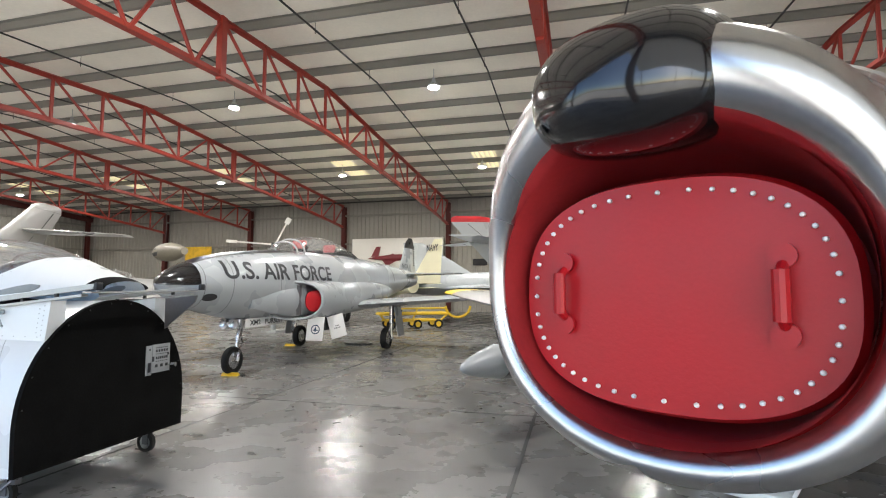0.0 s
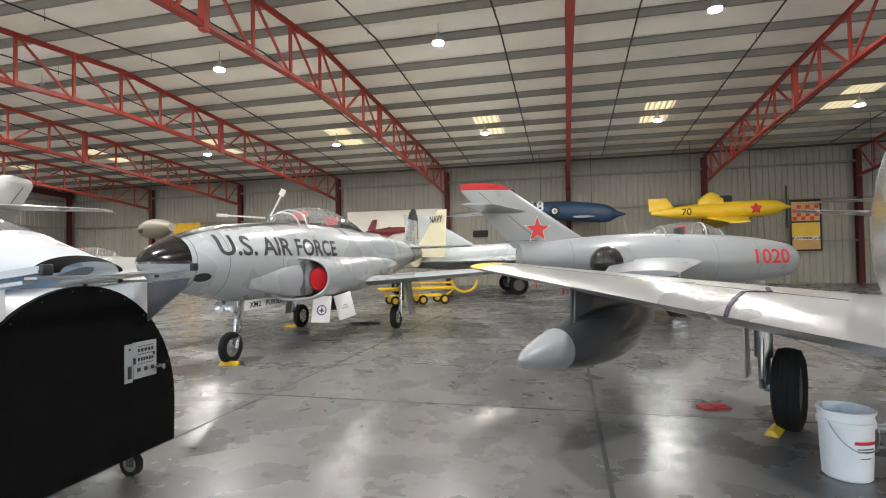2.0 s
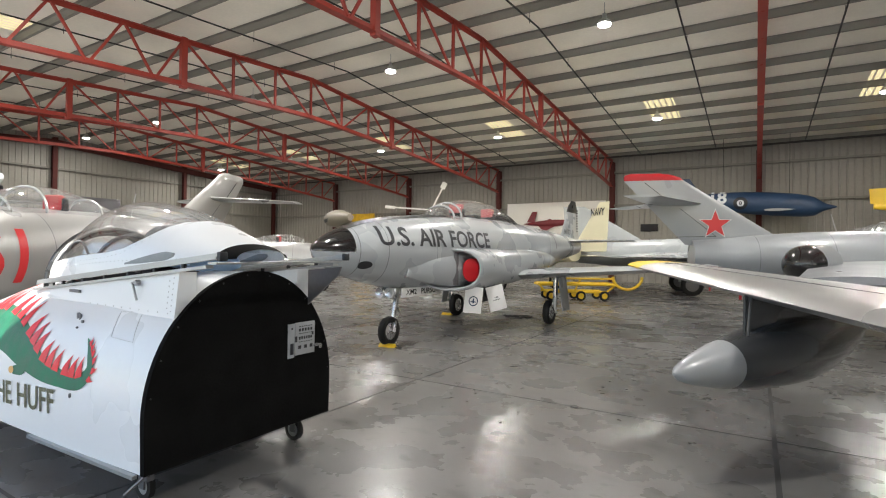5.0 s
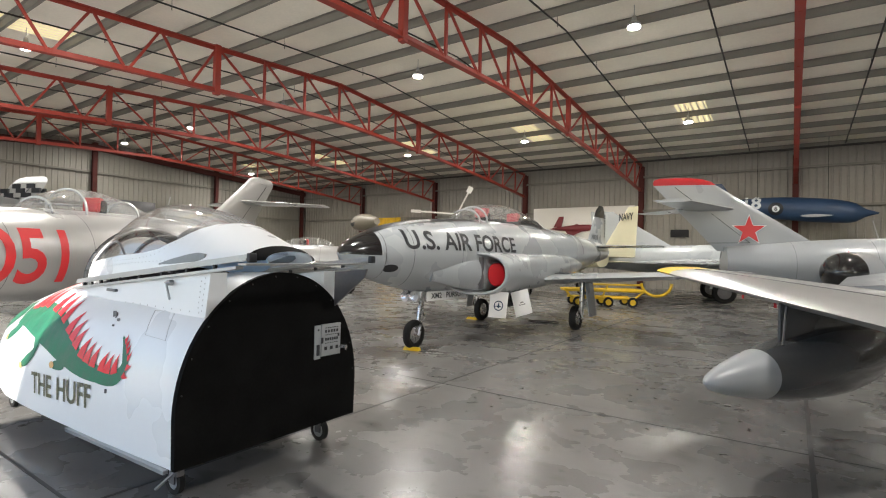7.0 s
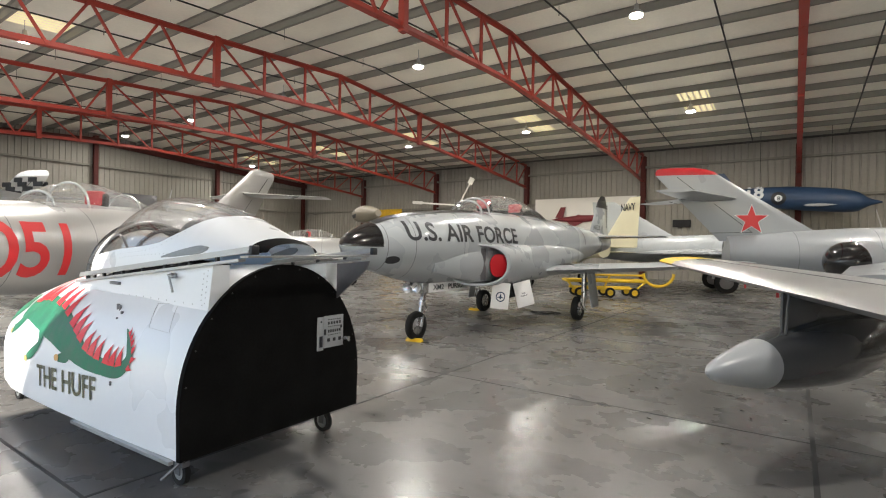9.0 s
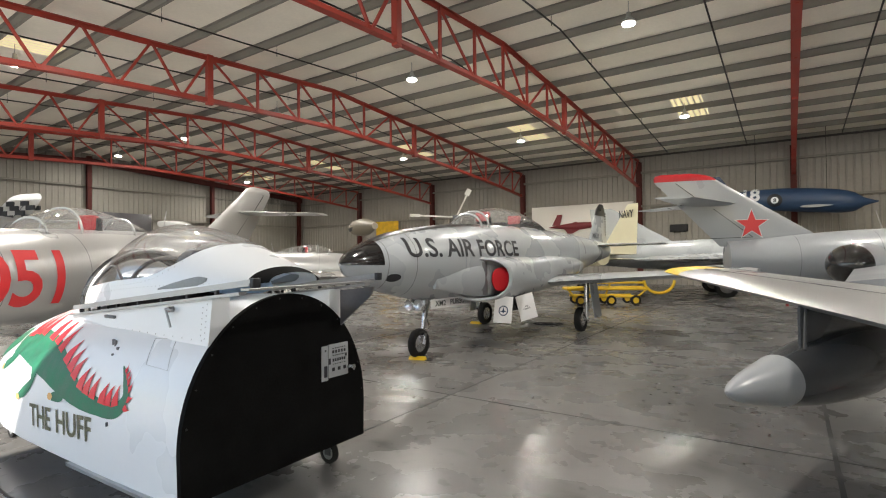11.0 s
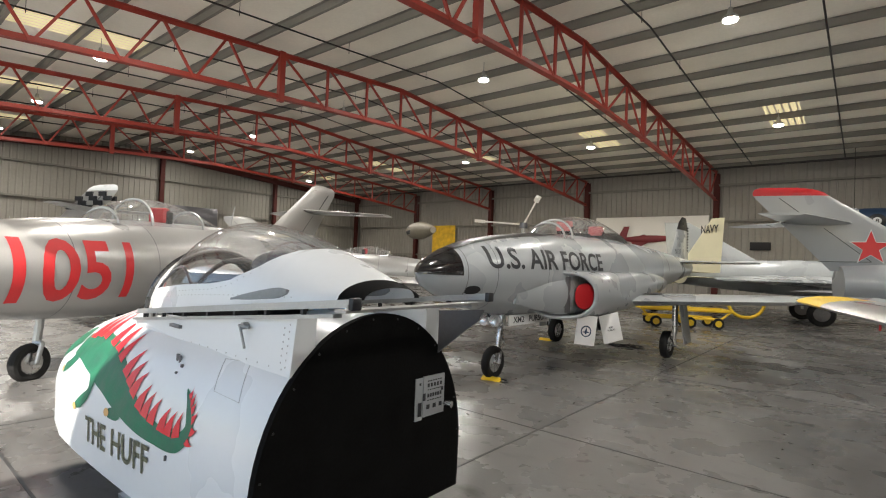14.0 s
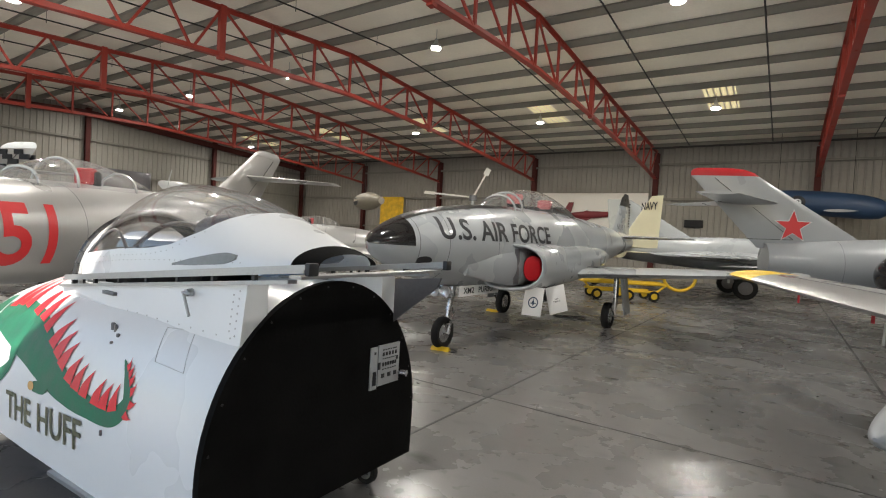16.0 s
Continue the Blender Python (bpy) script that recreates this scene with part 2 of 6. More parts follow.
def lathe(bm, prof, m=None, n=28, close=False):
    """Turn the profile [(radius, height)] about the local z axis, then place it by m."""
    rings = []
    for r, z in prof:
        ring = [bm.verts.new((r * math.cos(2 * math.pi * i / n), r * math.sin(2 * math.pi * i / n), z)) for i in range(n)]
        rings.append(ring)
    for a, b in zip(rings, rings[1:] + ([rings[0]] if close else [])):
        for i in range(n):
            bm.faces.new((a[i], a[(i + 1) % n], b[(i + 1) % n], b[i]))
    if not close:
        for ring in (rings[0], rings[-1]):
            bm.faces.new(ring)
    if m:
        bmesh.ops.transform(bm, matrix=m, verts=[v for ring in rings for v in ring])
    return bm


def interp(secs, y):
    """Smoothly blend lofting stations (y, x, z, half width, half height up, half height down, power)."""
    ys = [s[0] for s in secs]
    if y <= ys[0]:
        return secs[0]
    if y >= ys[-1]:
        return secs[-1]
    i = max(k for k in range(len(ys)) if ys[k] <= y)
    i = min(i, len(ys) - 2)
    p0, p1, p2, p3 = secs[max(0, i - 1)], secs[i], secs[i + 1], secs[min(len(secs) - 1, i + 2)]
    h = p2[0] - p1[0]
    t = (y - p1[0]) / h
    out = [y]
    for k in range(1, 7):
        m1 = (p2[k] - p0[k]) / max(1e-6, p2[0] - p0[0]) * h
        m2 = (p3[k] - p1[k]) / max(1e-6, p3[0] - p1[0]) * h
        out.append((2 * t**3 - 3 * t**2 + 1) * p1[k] + (t**3 - 2 * t**2 + t) * m1 + (-2 * t**3 + 3 * t**2) * p2[k] + (t**3 - t**2) * m2)
    for k in (3, 4, 5):
        out[k] = max(0.004, out[k])
    return tuple(out)


def around(s, th):
    y, x, z, w, hu, hd, e = s
    c, q = math.cos(th), math.sin(th)
    px = w * math.copysign(abs(c) ** (2 / e), c)
    pz = (hu if q >= 0 else hd) * math.copysign(abs(q) ** (2 / e), q)
    return Vector((x + px, y, z + pz))


def loft(bm, secs, y0=None, y1=None, steps=40, n=48, th0=0.0, th1=2 * math.pi, cap0=True, cap1=True, out=0.0):
    """A body through stations along y, as a whole tube or as a strip of it between two angles; out lifts it off the body."""
    y0 = secs[0][0] if y0 is None else y0
    y1 = secs[-1][0] if y1 is None else y1
    whole = abs(th1 - th0 - 2 * math.pi) < 1e-6
    rings = []
    for i in range(steps + 1):
        s = list(interp(secs, y0 + (y1 - y0) * i / steps))
        s[3] += out; s[4] += out; s[5] += out
        k = n if whole else n + 1
        rings.append([bm.verts.new(around(s, th0 + (th1 - th0) * j / n)) for j in range(k)])
    for a, b in zip(rings, rings[1:]):
        for j in range(n if whole else n):
            bm.faces.new((a[j], a[(j + 1) % len(a)], b[(j + 1) % len(b)], b[j]))
    if whole and cap0:
        bm.faces.new(rings[0])
    if whole and cap1:
        bm.faces.new(rings[-1])
    return bm


FOIL = [(1.0, 0.0), (0.85, 0.22), (0.65, 0.42), (0.45, 0.5), (0.25, 0.46), (0.12, 0.36), (0.04, 0.2), (0.0, 0.0),
        (0.04, -0.2), (0.12, -0.36), (0.25, -0.46), (0.45, -0.5), (0.65, -0.42), (0.85, -0.22)]


def wing(bm, stations, upright=False, n=10, chord=(0.0, 1.0)):
    """A wing through stations (span, leading edge y, z, chord, thickness); upright: a fin, with span as height."""
    rings = []
    for (s0, l0, z0, c0, t0), (s1, l1, z1, c1, t1) in zip(stations, stations[1:]):
        for k in range(n + (1 if (s1, l1) == stations[-1][:2] else 0)):
            f = k / n
            sp, le, z, c, th = (a + (b - a) * f for a, b in ((s0, s1), (l0, l1), (z0, z1), (c0, c1), (t0, t1)))
            ring = []
            for u, w in FOIL:
                u = chord[0] + u * (chord[1] - chord[0])
                ring.append(bm.verts.new((z + w * th * c, le + u * c, sp) if upright else (sp, le + u * c, z + w * th * c)))
            rings.append(ring)
    for a, b in zip(rings, rings[1:]):
        for j in range(len(FOIL)):
            bm.faces.new((a[j], a[(j + 1) % len(FOIL)], b[(j + 1) % len(FOIL)], b[j]))
    bm.faces.new(rings[0]); bm.faces.new(rings[-1])
    return bm


def letters(text, height, bold=0.0, gap=1.0):
    """A flat mesh of the words, lower left corner at the origin, in x and y."""
    cu = bpy.data.curves.new("lettering", "FONT")
    cu.body, cu.offset, cu.space_character, cu.fill_mode = text, bold, gap, "FRONT"
    cu.resolution_u = 4
    ob = bpy.data.objects.new("lettering", cu)
    scene.collection.objects.link(ob)
    dg = bpy.context.evaluated_depsgraph_get()
    me = bpy.data.meshes.new_from_object(ob.evaluated_get(dg))
    bm = bmesh.new()
    bm.from_mesh(me)
    bpy.data.objects.remove(ob); bpy.data.curves.remove(cu); bpy.data.meshes.remove(me)
    lo = Vector((min(v.co.x for v in bm.verts), min(v.co.y for v in bm.verts), 0))
    hi = max(v.co.y for v in bm.verts)
    k = height / (hi - lo.y)
    for v in bm.verts:
        v.co = (v.co - lo) * k
    return bm


def fit_width(bm, width):
    w = max(v.co.x for v in bm.verts)
    for v in bm.verts:
        v.co.x *= width / w
    return bm


def dice(bm, size):
    """Cut long edges, so that a flat figure can follow a curved skin."""
    for _ in range(6):
        es = [e for e in bm.edges if e.calc_length() > size]
        if not es:
            break
        bmesh.ops.subdivide_edges(bm, edges=es, cuts=1)
        bmesh.ops.triangulate(bm, faces=[f for f in bm.faces if len(f.verts) > 3])
    return bm


def onto(bm, secs, side, y0, z0, dy=1.0, slant=0.0, lift=0.006):
    """Lay a flat figure (x along the body, y upright) on the flank of a lofted body; side is -1 or 1."""
    dice(bm, 0.08)
    for v in bm.verts:
        y, z = y0 + dy * v.co.x, z0 + v.co.y + slant * v.co.x
        s = interp(secs, y)
        h = s[4] if z >= s[2] else s[5]
        k = max(0.0, 1 - min(1.0, abs((z - s[2]) / h)) ** s[6]) ** (1 / s[6])
        v.co = Vector((s[1] + side * (s[3] * k + lift), y, z))
    return bm


def star_mesh(r, k=0.40):
    bm = bmesh.new()
    vs = [bm.verts.new(((r if i % 2 == 0 else r * k) * math.sin(i * math.pi / 5), (r if i % 2 == 0 else r * k) * math.cos(i * math.pi / 5), 0)) for i in range(10)]
    c = bm.verts.new((0, 0, 0))
    for i in range(10):
        bm.faces.new((c, vs[i], vs[(i + 1) % 10]))
    return bm


def disc_mesh(r, n=28, a0=0.0, a1=2 * math.pi):
    bm = bmesh.new()
    c = bm.verts.new((0, 0, 0))
    vs = [bm.verts.new((r * math.cos(a0 + (a1 - a0) * i / n), r * math.sin(a0 + (a1 - a0) * i / n), 0)) for i in range(n + 1)]
    for i in range(n):
        bm.faces.new((c, vs[i], vs[i + 1]))
    return bm


def poly_mesh(pts):
    bm = bmesh.new()
    f = bm.faces.new([bm.verts.new((x, y, 0)) for x, y in pts])
    bmesh.ops.triangulate(bm, faces=[f])
    return bm


def moved(bm, m):
    bmesh.ops.transform(bm, matrix=m, verts=bm.verts)
    return bm


def wheel(parent, c, r, w, axis=(1, 0, 0), rim_mat=CHROME, name="wheel", spokes=8):
    """A tyre with a rim, hub and spokes, its axle along the axis."""
    m = Matrix.Translation(c) @ Vector(axis).to_track_quat("Z", "Y").to_matrix().to_4x4()
    bm = bmesh.new()
    ri = r * 0.58
    lathe(bm, [(ri, -w * 0.36), (r * 0.80, -w * 0.5), (r * 0.95, -w * 0.40), (r, -w * 0.15), (r * 0.99, -w * 0.12), (r * 0.99, -w * 0.08), (r, -w * 0.05), (r, w * 0.05), (r * 0.99, w * 0.08),
               (r * 0.99, w * 0.12), (r, w * 0.15), (r * 0.95, w * 0.40), (r * 0.80, w * 0.5), (ri, w * 0.36)], m, 36, close=True)
    tyre = part(name, bm, RUBBER, parent, "black rubber tyre")
    bm = bmesh.new()
    lathe(bm, [(ri + 0.004, -w * 0.34), (ri * 0.9, -w * 0.34), (ri * 0.82, -w * 0.22), (ri * 0.3, -w * 0.15), (ri * 0.26, -w * 0.38), (0.005, -w * 0.40)], m, 24)
    lathe(bm, [(ri + 0.004, w * 0.34), (ri * 0.9, w * 0.34), (ri * 0.82, w * 0.22), (ri * 0.3, w * 0.15), (ri * 0.26, w * 0.38), (0.005, w * 0.40)], m, 24)
    for i in range(spokes):
        a = 2 * math.pi * i / spokes
        for s in (-1, 1):
            rod(bm, m @ Vector((ri * 0.28 * math.cos(a), ri * 0.28 * math.sin(a), s * w * 0.30)), m @ Vector((ri * 0.9 * math.cos(a), ri * 0.9 * math.sin(a), s * w * 0.28)), ri * 0.07, n=6)
    part("rim", bm, rim_mat, tyre, "metal wheel rim")
    return tyre


# ---- the hangar ----
BAY, X0, X1 = 7.2, -36.0, 43.2
Y_DOOR, Y_WALL, RIDGE = -1.4, 31.69, 15.2
def roof_z(y):
    return 8.12 - 0.067 * abs(y - RIDGE)
def chord_z(y):
    """Height of the trusses' bottom chord."""
    d = abs(y - RIDGE)
    return 6.55 - 0.030 * d - 0.0022 * d * d


bm = bmesh.new()
box(bm, ((X0 + X1) / 2, (Y_DOOR + Y_WALL) / 2, -0.15), (X1 - X0 + 0.6, Y_WALL - Y_DOOR + 0.6, 0.30))
floor = tagged(link("floor", bm, CONCRETE, smooth=False), "sealed grey concrete hangar floor with stains and saw-cut joints", "floor", kind="structure")
for n, x in enumerate([0.08 + 3.72 * k for k in range(-9, 10)]):
    bm = bmesh.new()
    box(bm, (x, (Y_DOOR + Y_WALL) / 2, 0.001), (0.022 if n != 9 else 0.036, Y_WALL - Y_DOOR, 0.006))
    part("joint", bm, JOINT, floor, smooth=False)
for y in [2.90 + 3.91 * k for k in range(-1, 8)]:
    bm = bmesh.new()
    box(bm, ((X0 + X1) / 2, y, 0.0006), (X1 - X0, 0.022, 0.006))
    part("joint", bm, JOINT, floor, smooth=False)
# apron and field outside the open doors
bm = bmesh.new()
box(bm, (0, -31.71, -0.20), (160, 60, 0.3))
tagged(link("pavement", bm, APRON, smooth=False), "sunlit pale concrete apron outside the hangar doors", "apron", kind="structure")
bm = bmesh.new()
box(bm, (0, 0, -0.75), (3000, 3000, 0.3))
tagged(link("ground", bm, GRASSY, smooth=False), "flat dry field around the airport hangar", "ground", kind="structure")


def ribbed(bm, a, b, z0, z1, pitch=0.30, depth=0.04, top=None):
    """A sheet wall from a to b (x, y) with upright ribs towards its left side; top: height as a function of x, y."""
    a, b = Vector((*a, 0)), Vector((*b, 0))
    d = (b - a)
    ln = d.length
    d.normalize()
    nrm = Vector((-d.y, d.x, 0))
    prof = []
    k = int(ln / pitch)
    p = ln / k
    for i in range(k):
        s = i * p
        prof += [(s, 0), (s + p * 0.70, 0), (s + p * 0.76, depth), (s + p * 0.94, depth)]
    prof.append((ln, 0))
    for back in (0.0, -0.12):
        row = []
        for s, o in (prof if back == 0 else [(0, 0), (ln, 0)]):
            q = a + d * s + nrm * (o + back)
            zt = top(q.x, q.y) if top else z1
            row.append((bm.verts.new((q.x, q.y, z0)), bm.verts.new((q.x, q.y, zt))))
        for (p0, p1), (q0, q1) in zip(row, row[1:]):
            bm.faces.new((p0, q0, q1, p1))
    return bm


for nm, a, b in (("wall_north", (X1, Y_WALL + 0.25), (X0 - 0.2, Y_WALL + 0.25)), ("wall_west", (X0 - 0.25, Y_WALL + 0.2), (X0 - 0.25, Y_DOOR)), ("wall_east", (X1 + 0.25, Y_DOOR), (X1 + 0.25, Y_WALL + 0.2))):
    bm = bmesh.new()
    ribbed(bm, a, b, 0.0, 8.0, top=lambda x, y: roof_z(min(y, Y_WALL)) + 0.30)
    wall = tagged(link(nm, bm, WALLM, smooth=False), "weathered beige ribbed steel sheet wall of the hangar", "wall", kind="structure")
    for z in (2.2, 4.4, 6.3):
        bm = bmesh.new()
        if nm == "wall_north":
            box(bm, ((X0 + X1) / 2, Y_WALL + 0.11, z), (X1 - X0, 0.16, 0.11))
        else:
            sx = X0 - 0.11 if nm == "wall_west" else X1 + 0.11
            box(bm, (sx, (Y_DOOR + Y_WALL) / 2, z), (0.16, Y_WALL - Y_DOOR, 0.11))
        part("girt", bm, PURLIN, wall, "grey steel girt", smooth=False)
# the door side stands open, with an unseen awning added against the sun
bm = bmesh.new()
box(bm, ((X0 + X1) / 2, Y_DOOR - 0.1, 6.65), (X1 - X0, 0.3, 0.95))
tagged(link("wall_south_header", bm, WALLM, smooth=False), "beige steel header above the hangar doors", "wall", kind="structure")
# unseen closed stretch, drawn this long to dim the west end
bm = bmesh.new()
ribbed(bm, (X0 - 0.25, Y_DOOR - 0.2), (-21.6, Y_DOOR - 0.2), 0.0, 6.2)
tagged(link("wall_south_west", bm, WALLM, smooth=False), "unseen ribbed steel wall added to cut daylight at the west end", "wall", kind="structure")
# added out of view: its west edge sets where the sunlit floor ends
bm = bmesh.new()
box(bm, (11.35, -6.3, 6.62), (24.6, 9.4, 0.20))
SUN_BLOCK = thing("door_awning", "unseen flat awning added over the apron to block the sun", "awning")
part("deck", bm, GALV, SUN_BLOCK, smooth=False)
for x in (-0.55, 7.15, 15.15, 23.15):
    bm = bmesh.new()
    rod(bm, (x, -10.6, -0.05), (x, -10.6, 6.55), 0.09, n=12)
    part("post", bm, COLUMN, SUN_BLOCK)

# roof: insulated sheets, purlins in one mesh of the ceiling
bm = bmesh.new()
for ya, yb in ((Y_DOOR - 0.6, RIDGE), (RIDGE, Y_WALL + 0.6)):
    for z in (0.24, 0.42):
        vs = [bm.verts.new((x, y, roof_z(y) + z)) for x, y in ((X0 - 0.5, ya), (X1 + 0.5, ya), (X1 + 0.5, yb), (X0 - 0.5, yb))]
        bm.faces.new(vs)
ceiling = tagged(link("ceiling", bm, INSUL, smooth=False), "white faced insulation between roof purlins", "ceiling", kind="structure")
PANEL = 1.666
purlin_ys = [RIDGE + PANEL * (k + 0.5) for k in range(-10, 10)]
for y in purlin_ys:
    bm = bmesh.new()
    z = roof_z(y)
    box(bm, ((X0 + X1) / 2, y, z + 0.13), (X1 - X0, 0.012, 0.20))
    box(bm, ((X0 + X1) / 2, y + 0.035, z + 0.03), (X1 - X0, 0.082, 0.012))
    box(bm, ((X0 + X1) / 2, y - 0.035, z + 0.225), (X1 - X0, 0.082, 0.012))
    tagged(link("trim_purlin", bm, PURLIN, smooth=False), "grey steel roof purlin", "purlin", kind="structure")


def truss(x):
    t = thing("roof_truss", "red oxide painted steel roof truss spanning the hangar", "truss", Matrix.Translation((x, 0, 0)), "roof trusses")
    ys = [RIDGE + PANEL * k for k in range(-10, 11)]
    ys[0], ys[-1] = Y_DOOR + 0.25, Y_WALL - 0.15
    for nm, f, w, h in (("top_chord", lambda y: roof_z(y) - 0.06, 0.16, 0.13), ("bottom_chord", chord_z, 0.18, 0.14)):
        bm = bmesh.new()
        up = 1 if nm[0] == "b" else -1
        tee = [(-w / 2, -0.008 * up), (w / 2, -0.008 * up), (w / 2, 0.008 * up), (0.008, 0.008 * up), (0.008, h * up), (-0.008, h * up), (-0.008, 0.008 * up), (-w / 2, 0.008 * up)]
        rings = [[bm.verts.new((x, y, f(y) + z)) for x, z in tee] for y in ys]
        for a, b in zip(rings, rings[1:]):
            for j in range(8):
                bm.faces.new((a[j], a[(j + 1) % 8], b[(j + 1) % 8], b[j]))
        bm.faces.new(rings[0]); bm.faces.new(rings[-1])
        part(nm, bm, TRUSS, t, smooth=False)
    for k, y in enumerate(ys):
        j = k - 10
        if abs(j) == 3:
            bm = bmesh.new()
            box(bm, (0, y, (roof_z(y) + chord_z(y)) / 2 - 0.05), (0.15, 0.17, roof_z(y) - chord_z(y) + 0.05))
            part("splice_post", bm, TRUSS, t, "heavy bolted splice post", smooth=False)
        elif j > -3 and 0 < k < 20:
            bm = bmesh.new()
            bar(bm, (0, y, chord_z(y)), (0, y, roof_z(y) - 0.06), 0.07, 0.07)
            part("upright", bm, TRUSS, t, smooth=False)
    for k in range(20):
        a, b = ys[k], ys[k + 1]
        j = k - 10
        bm = bmesh.new()
        if j < -3:
            mid = (a + b) / 2
            bar(bm, (0, a, roof_z(a) - 0.08), (0, mid, chord_z(mid)), 0.06, 0.06)
            bar(bm, (0, mid, chord_z(mid)), (0, b, roof_z(b) - 0.08), 0.06, 0.06)
        elif j < 0 or (j % 2 == 0 and j < 8):
            bar(bm, (0, a, roof_z(a) - 0.08), (0, b, chord_z(b)), 0.055, 0.055)
        else:
            bar(bm, (0, a, chord_z(a)), (0, b, roof_z(b) - 0.08), 0.055, 0.055)
        part("diagonal", bm, TRUSS, t, smooth=False)
    for nm, y in (("column", Y_WALL - 0.02), ("column", Y_DOOR + 0.15)):
        bm = bmesh.new()
        for o in (-0.14, 0.14):
            box(bm, (0, y + o, 3.45), (0.26, 0.02, 6.9))
        box(bm, (0, y, 3.45), (0.016, 0.27, 6.9))
        part(nm, bm, COLUMN, t, "dark red steel wall column", smooth=False)
    return t


t0 = truss(0.0)
for k in range(-4, 6):
    if k:
        copy_thing(t0, Matrix.Translation((BAY * k, 0, 0)))
# end frames and wind posts of the west wall
for y in (-0.9, 6.9, 15.2, 23.3, 31.4):
    bm = bmesh.new()
    for o in (-0.12, 0.12):
        box(bm, (X0 + 0.18 + o, y, roof_z(y) / 2), (0.02, 0.24, roof_z(y)))
    box(bm, (X0 + 0.18, y, roof_z(y) / 2), (0.22, 0.016, roof_z(y)))
    tagged(link("wall_post", bm, COLUMN, smooth=False), "dark red steel post of the end wall", "column", kind="structure")
bm = bmesh.new()
for ya, yb in ((Y_DOOR, RIDGE), (RIDGE, Y_WALL)):
    bar(bm, (X0 + 0.2, ya, roof_z(ya) - 0.3), (X0 + 0.2, yb, roof_z(yb) - 0.3), 0.2, 0.35)
tagged(link("trim_rafter", bm, COLUMN, smooth=False), "dark red end rafter under the roof", "rafter", kind="structure")

# sprinkler pipes
for k in range(-4, 6):
    for o in (-1.85, 1.8):
        t = thing("sprinkler_pipe", "thin dark sprinkler pipe hung under the purlins", "pipe", Matrix.Translation((BAY * k + o, 0, 0)), "sprinkler pipes")
        bm = bmesh.new()
        for ya, yb in ((0.5, RIDGE), (RIDGE, Y_WALL - 1.5)):
            rod(bm, (0, ya, roof_z(ya) - 0.12), (0, yb, roof_z(yb) - 0.12), 0.024, n=8)
        part("pipe", bm, PIPE, t)
        for y in purlin_ys[1:-1:2]:
            bm = bmesh.new()
            rod(bm, (0, y + 0.2, roof_z(y) - 0.12), (0, y + 0.2, roof_z(y) + 0.30), 0.006, n=6)
            rod(bm, (0, y + 0.2, roof_z(y) - 0.20), (0, y + 0.2, roof_z(y) - 0.12), 0.012, n=6)
            part("hanger", bm, PIPE, t)
bm = bmesh.new()
rod(bm, (X0 + 1, Y_WALL - 1.5, roof_z(Y_WALL - 1.5) - 0.2), (X1 - 1, Y_WALL - 1.5, roof_z(Y_WALL - 1.5) - 0.2), 0.05, n=8)
main_pipe = thing("sprinkler_main", "dark sprinkler main pipe along the far wall", "pipe")
part("pipe", bm, PIPE, main_pipe)

# lamps: round high-bay lamps in three rows, and roof lights beside the far row
def bay_lamp(x, y, on=True):
    z = roof_z(y) - 0.30
    t = thing("high_bay_lamp", "round white high-bay lamp, lit, hung from the roof", "lamp", Matrix.Translation((x, y, z)), "high-bay lamps")
    bm = bmesh.new()
    lathe(bm, [(0.05, 0.24), (0.07, 0.10), (0.17, 0.02), (0.19, -0.05), (0.165, -0.05)], n=24)
    part("housing", bm, GALV, t)
    bm = bmesh.new()
    lathe(bm, [(0.16, -0.045), (0.16, -0.075), (0.10, -0.10), (0.01, -0.105)], n=24)
    part("diffuser", bm, LAMPGLOW, t, "glowing white diffuser")
    bm = bmesh.new()
    rod(bm, (0, 0, 0.24), (0, 0, 0.54), 0.01, n=6)
    part("hook", bm, GALV, t)
    return t


lamp0 = bay_lamp(-3.6, 15.4)
for k in range(-5, 6):
    for y in (6.6, 15.4, 23.9):
        x = -3.6 + BAY * k
        if X0 < x < X1 and not (k == 0 and y == 15.4):
            copy_thing(lamp0, Matrix.Translation((x, y, roof_z(y) - 0.30)))
        if X0 < x < 8:
            lt = new("lamp_light", bpy.data.lights.new("lamp_light", "AREA"))
            lt.data.shape, lt.data.size, lt.data.energy, lt.data.color = "DISK", 0.3, LAMP_WATTS, (1.0, 0.94, 0.85)
            lt.matrix_world = pose(x, y, roof_z(y) - 0.42)
        for yy in ((23.53, 25.2) if y == 23.9 else (6.87, 5.2) if y == 6.6 and k < 0 else ()):
            bm = bmesh.new()
            sec = [(-0.55 + i * 0.055, 0.012 * ((i // 2) % 2)) for i in range(21)]
            row = [[bm.verts.new((x0, yy0, z0 + dz)) for yy0 in (-0.75, 0.75) for dz in (0.0, 0.012)] for x0, z0 in sec]
            for a, b in zip(row, row[1:]):
                for j0, j1 in ((0, 1), (1, 3), (3, 2), (2, 0)):
                    bm.faces.new((a[j0], a[j1], b[j1], b[j0]))
            bm.faces.new([row[0][j] for j in (0, 1, 3, 2)]); bm.faces.new([row[-1][j] for j in (0, 1, 3, 2)])
            ob = link("window_roof_light", bm, SKYL, smooth=False)
            ob.matrix_basis = Matrix.Translation((x + 0.1, yy, roof_z(yy) + 0.228)) @ Matrix.Rotation(math.atan(0.067) * (-1 if yy > RIDGE else 1), 4, "X")
            tagged(ob, "yellowish translucent ribbed roof light", "skylight", "roof lights", kind="structure")


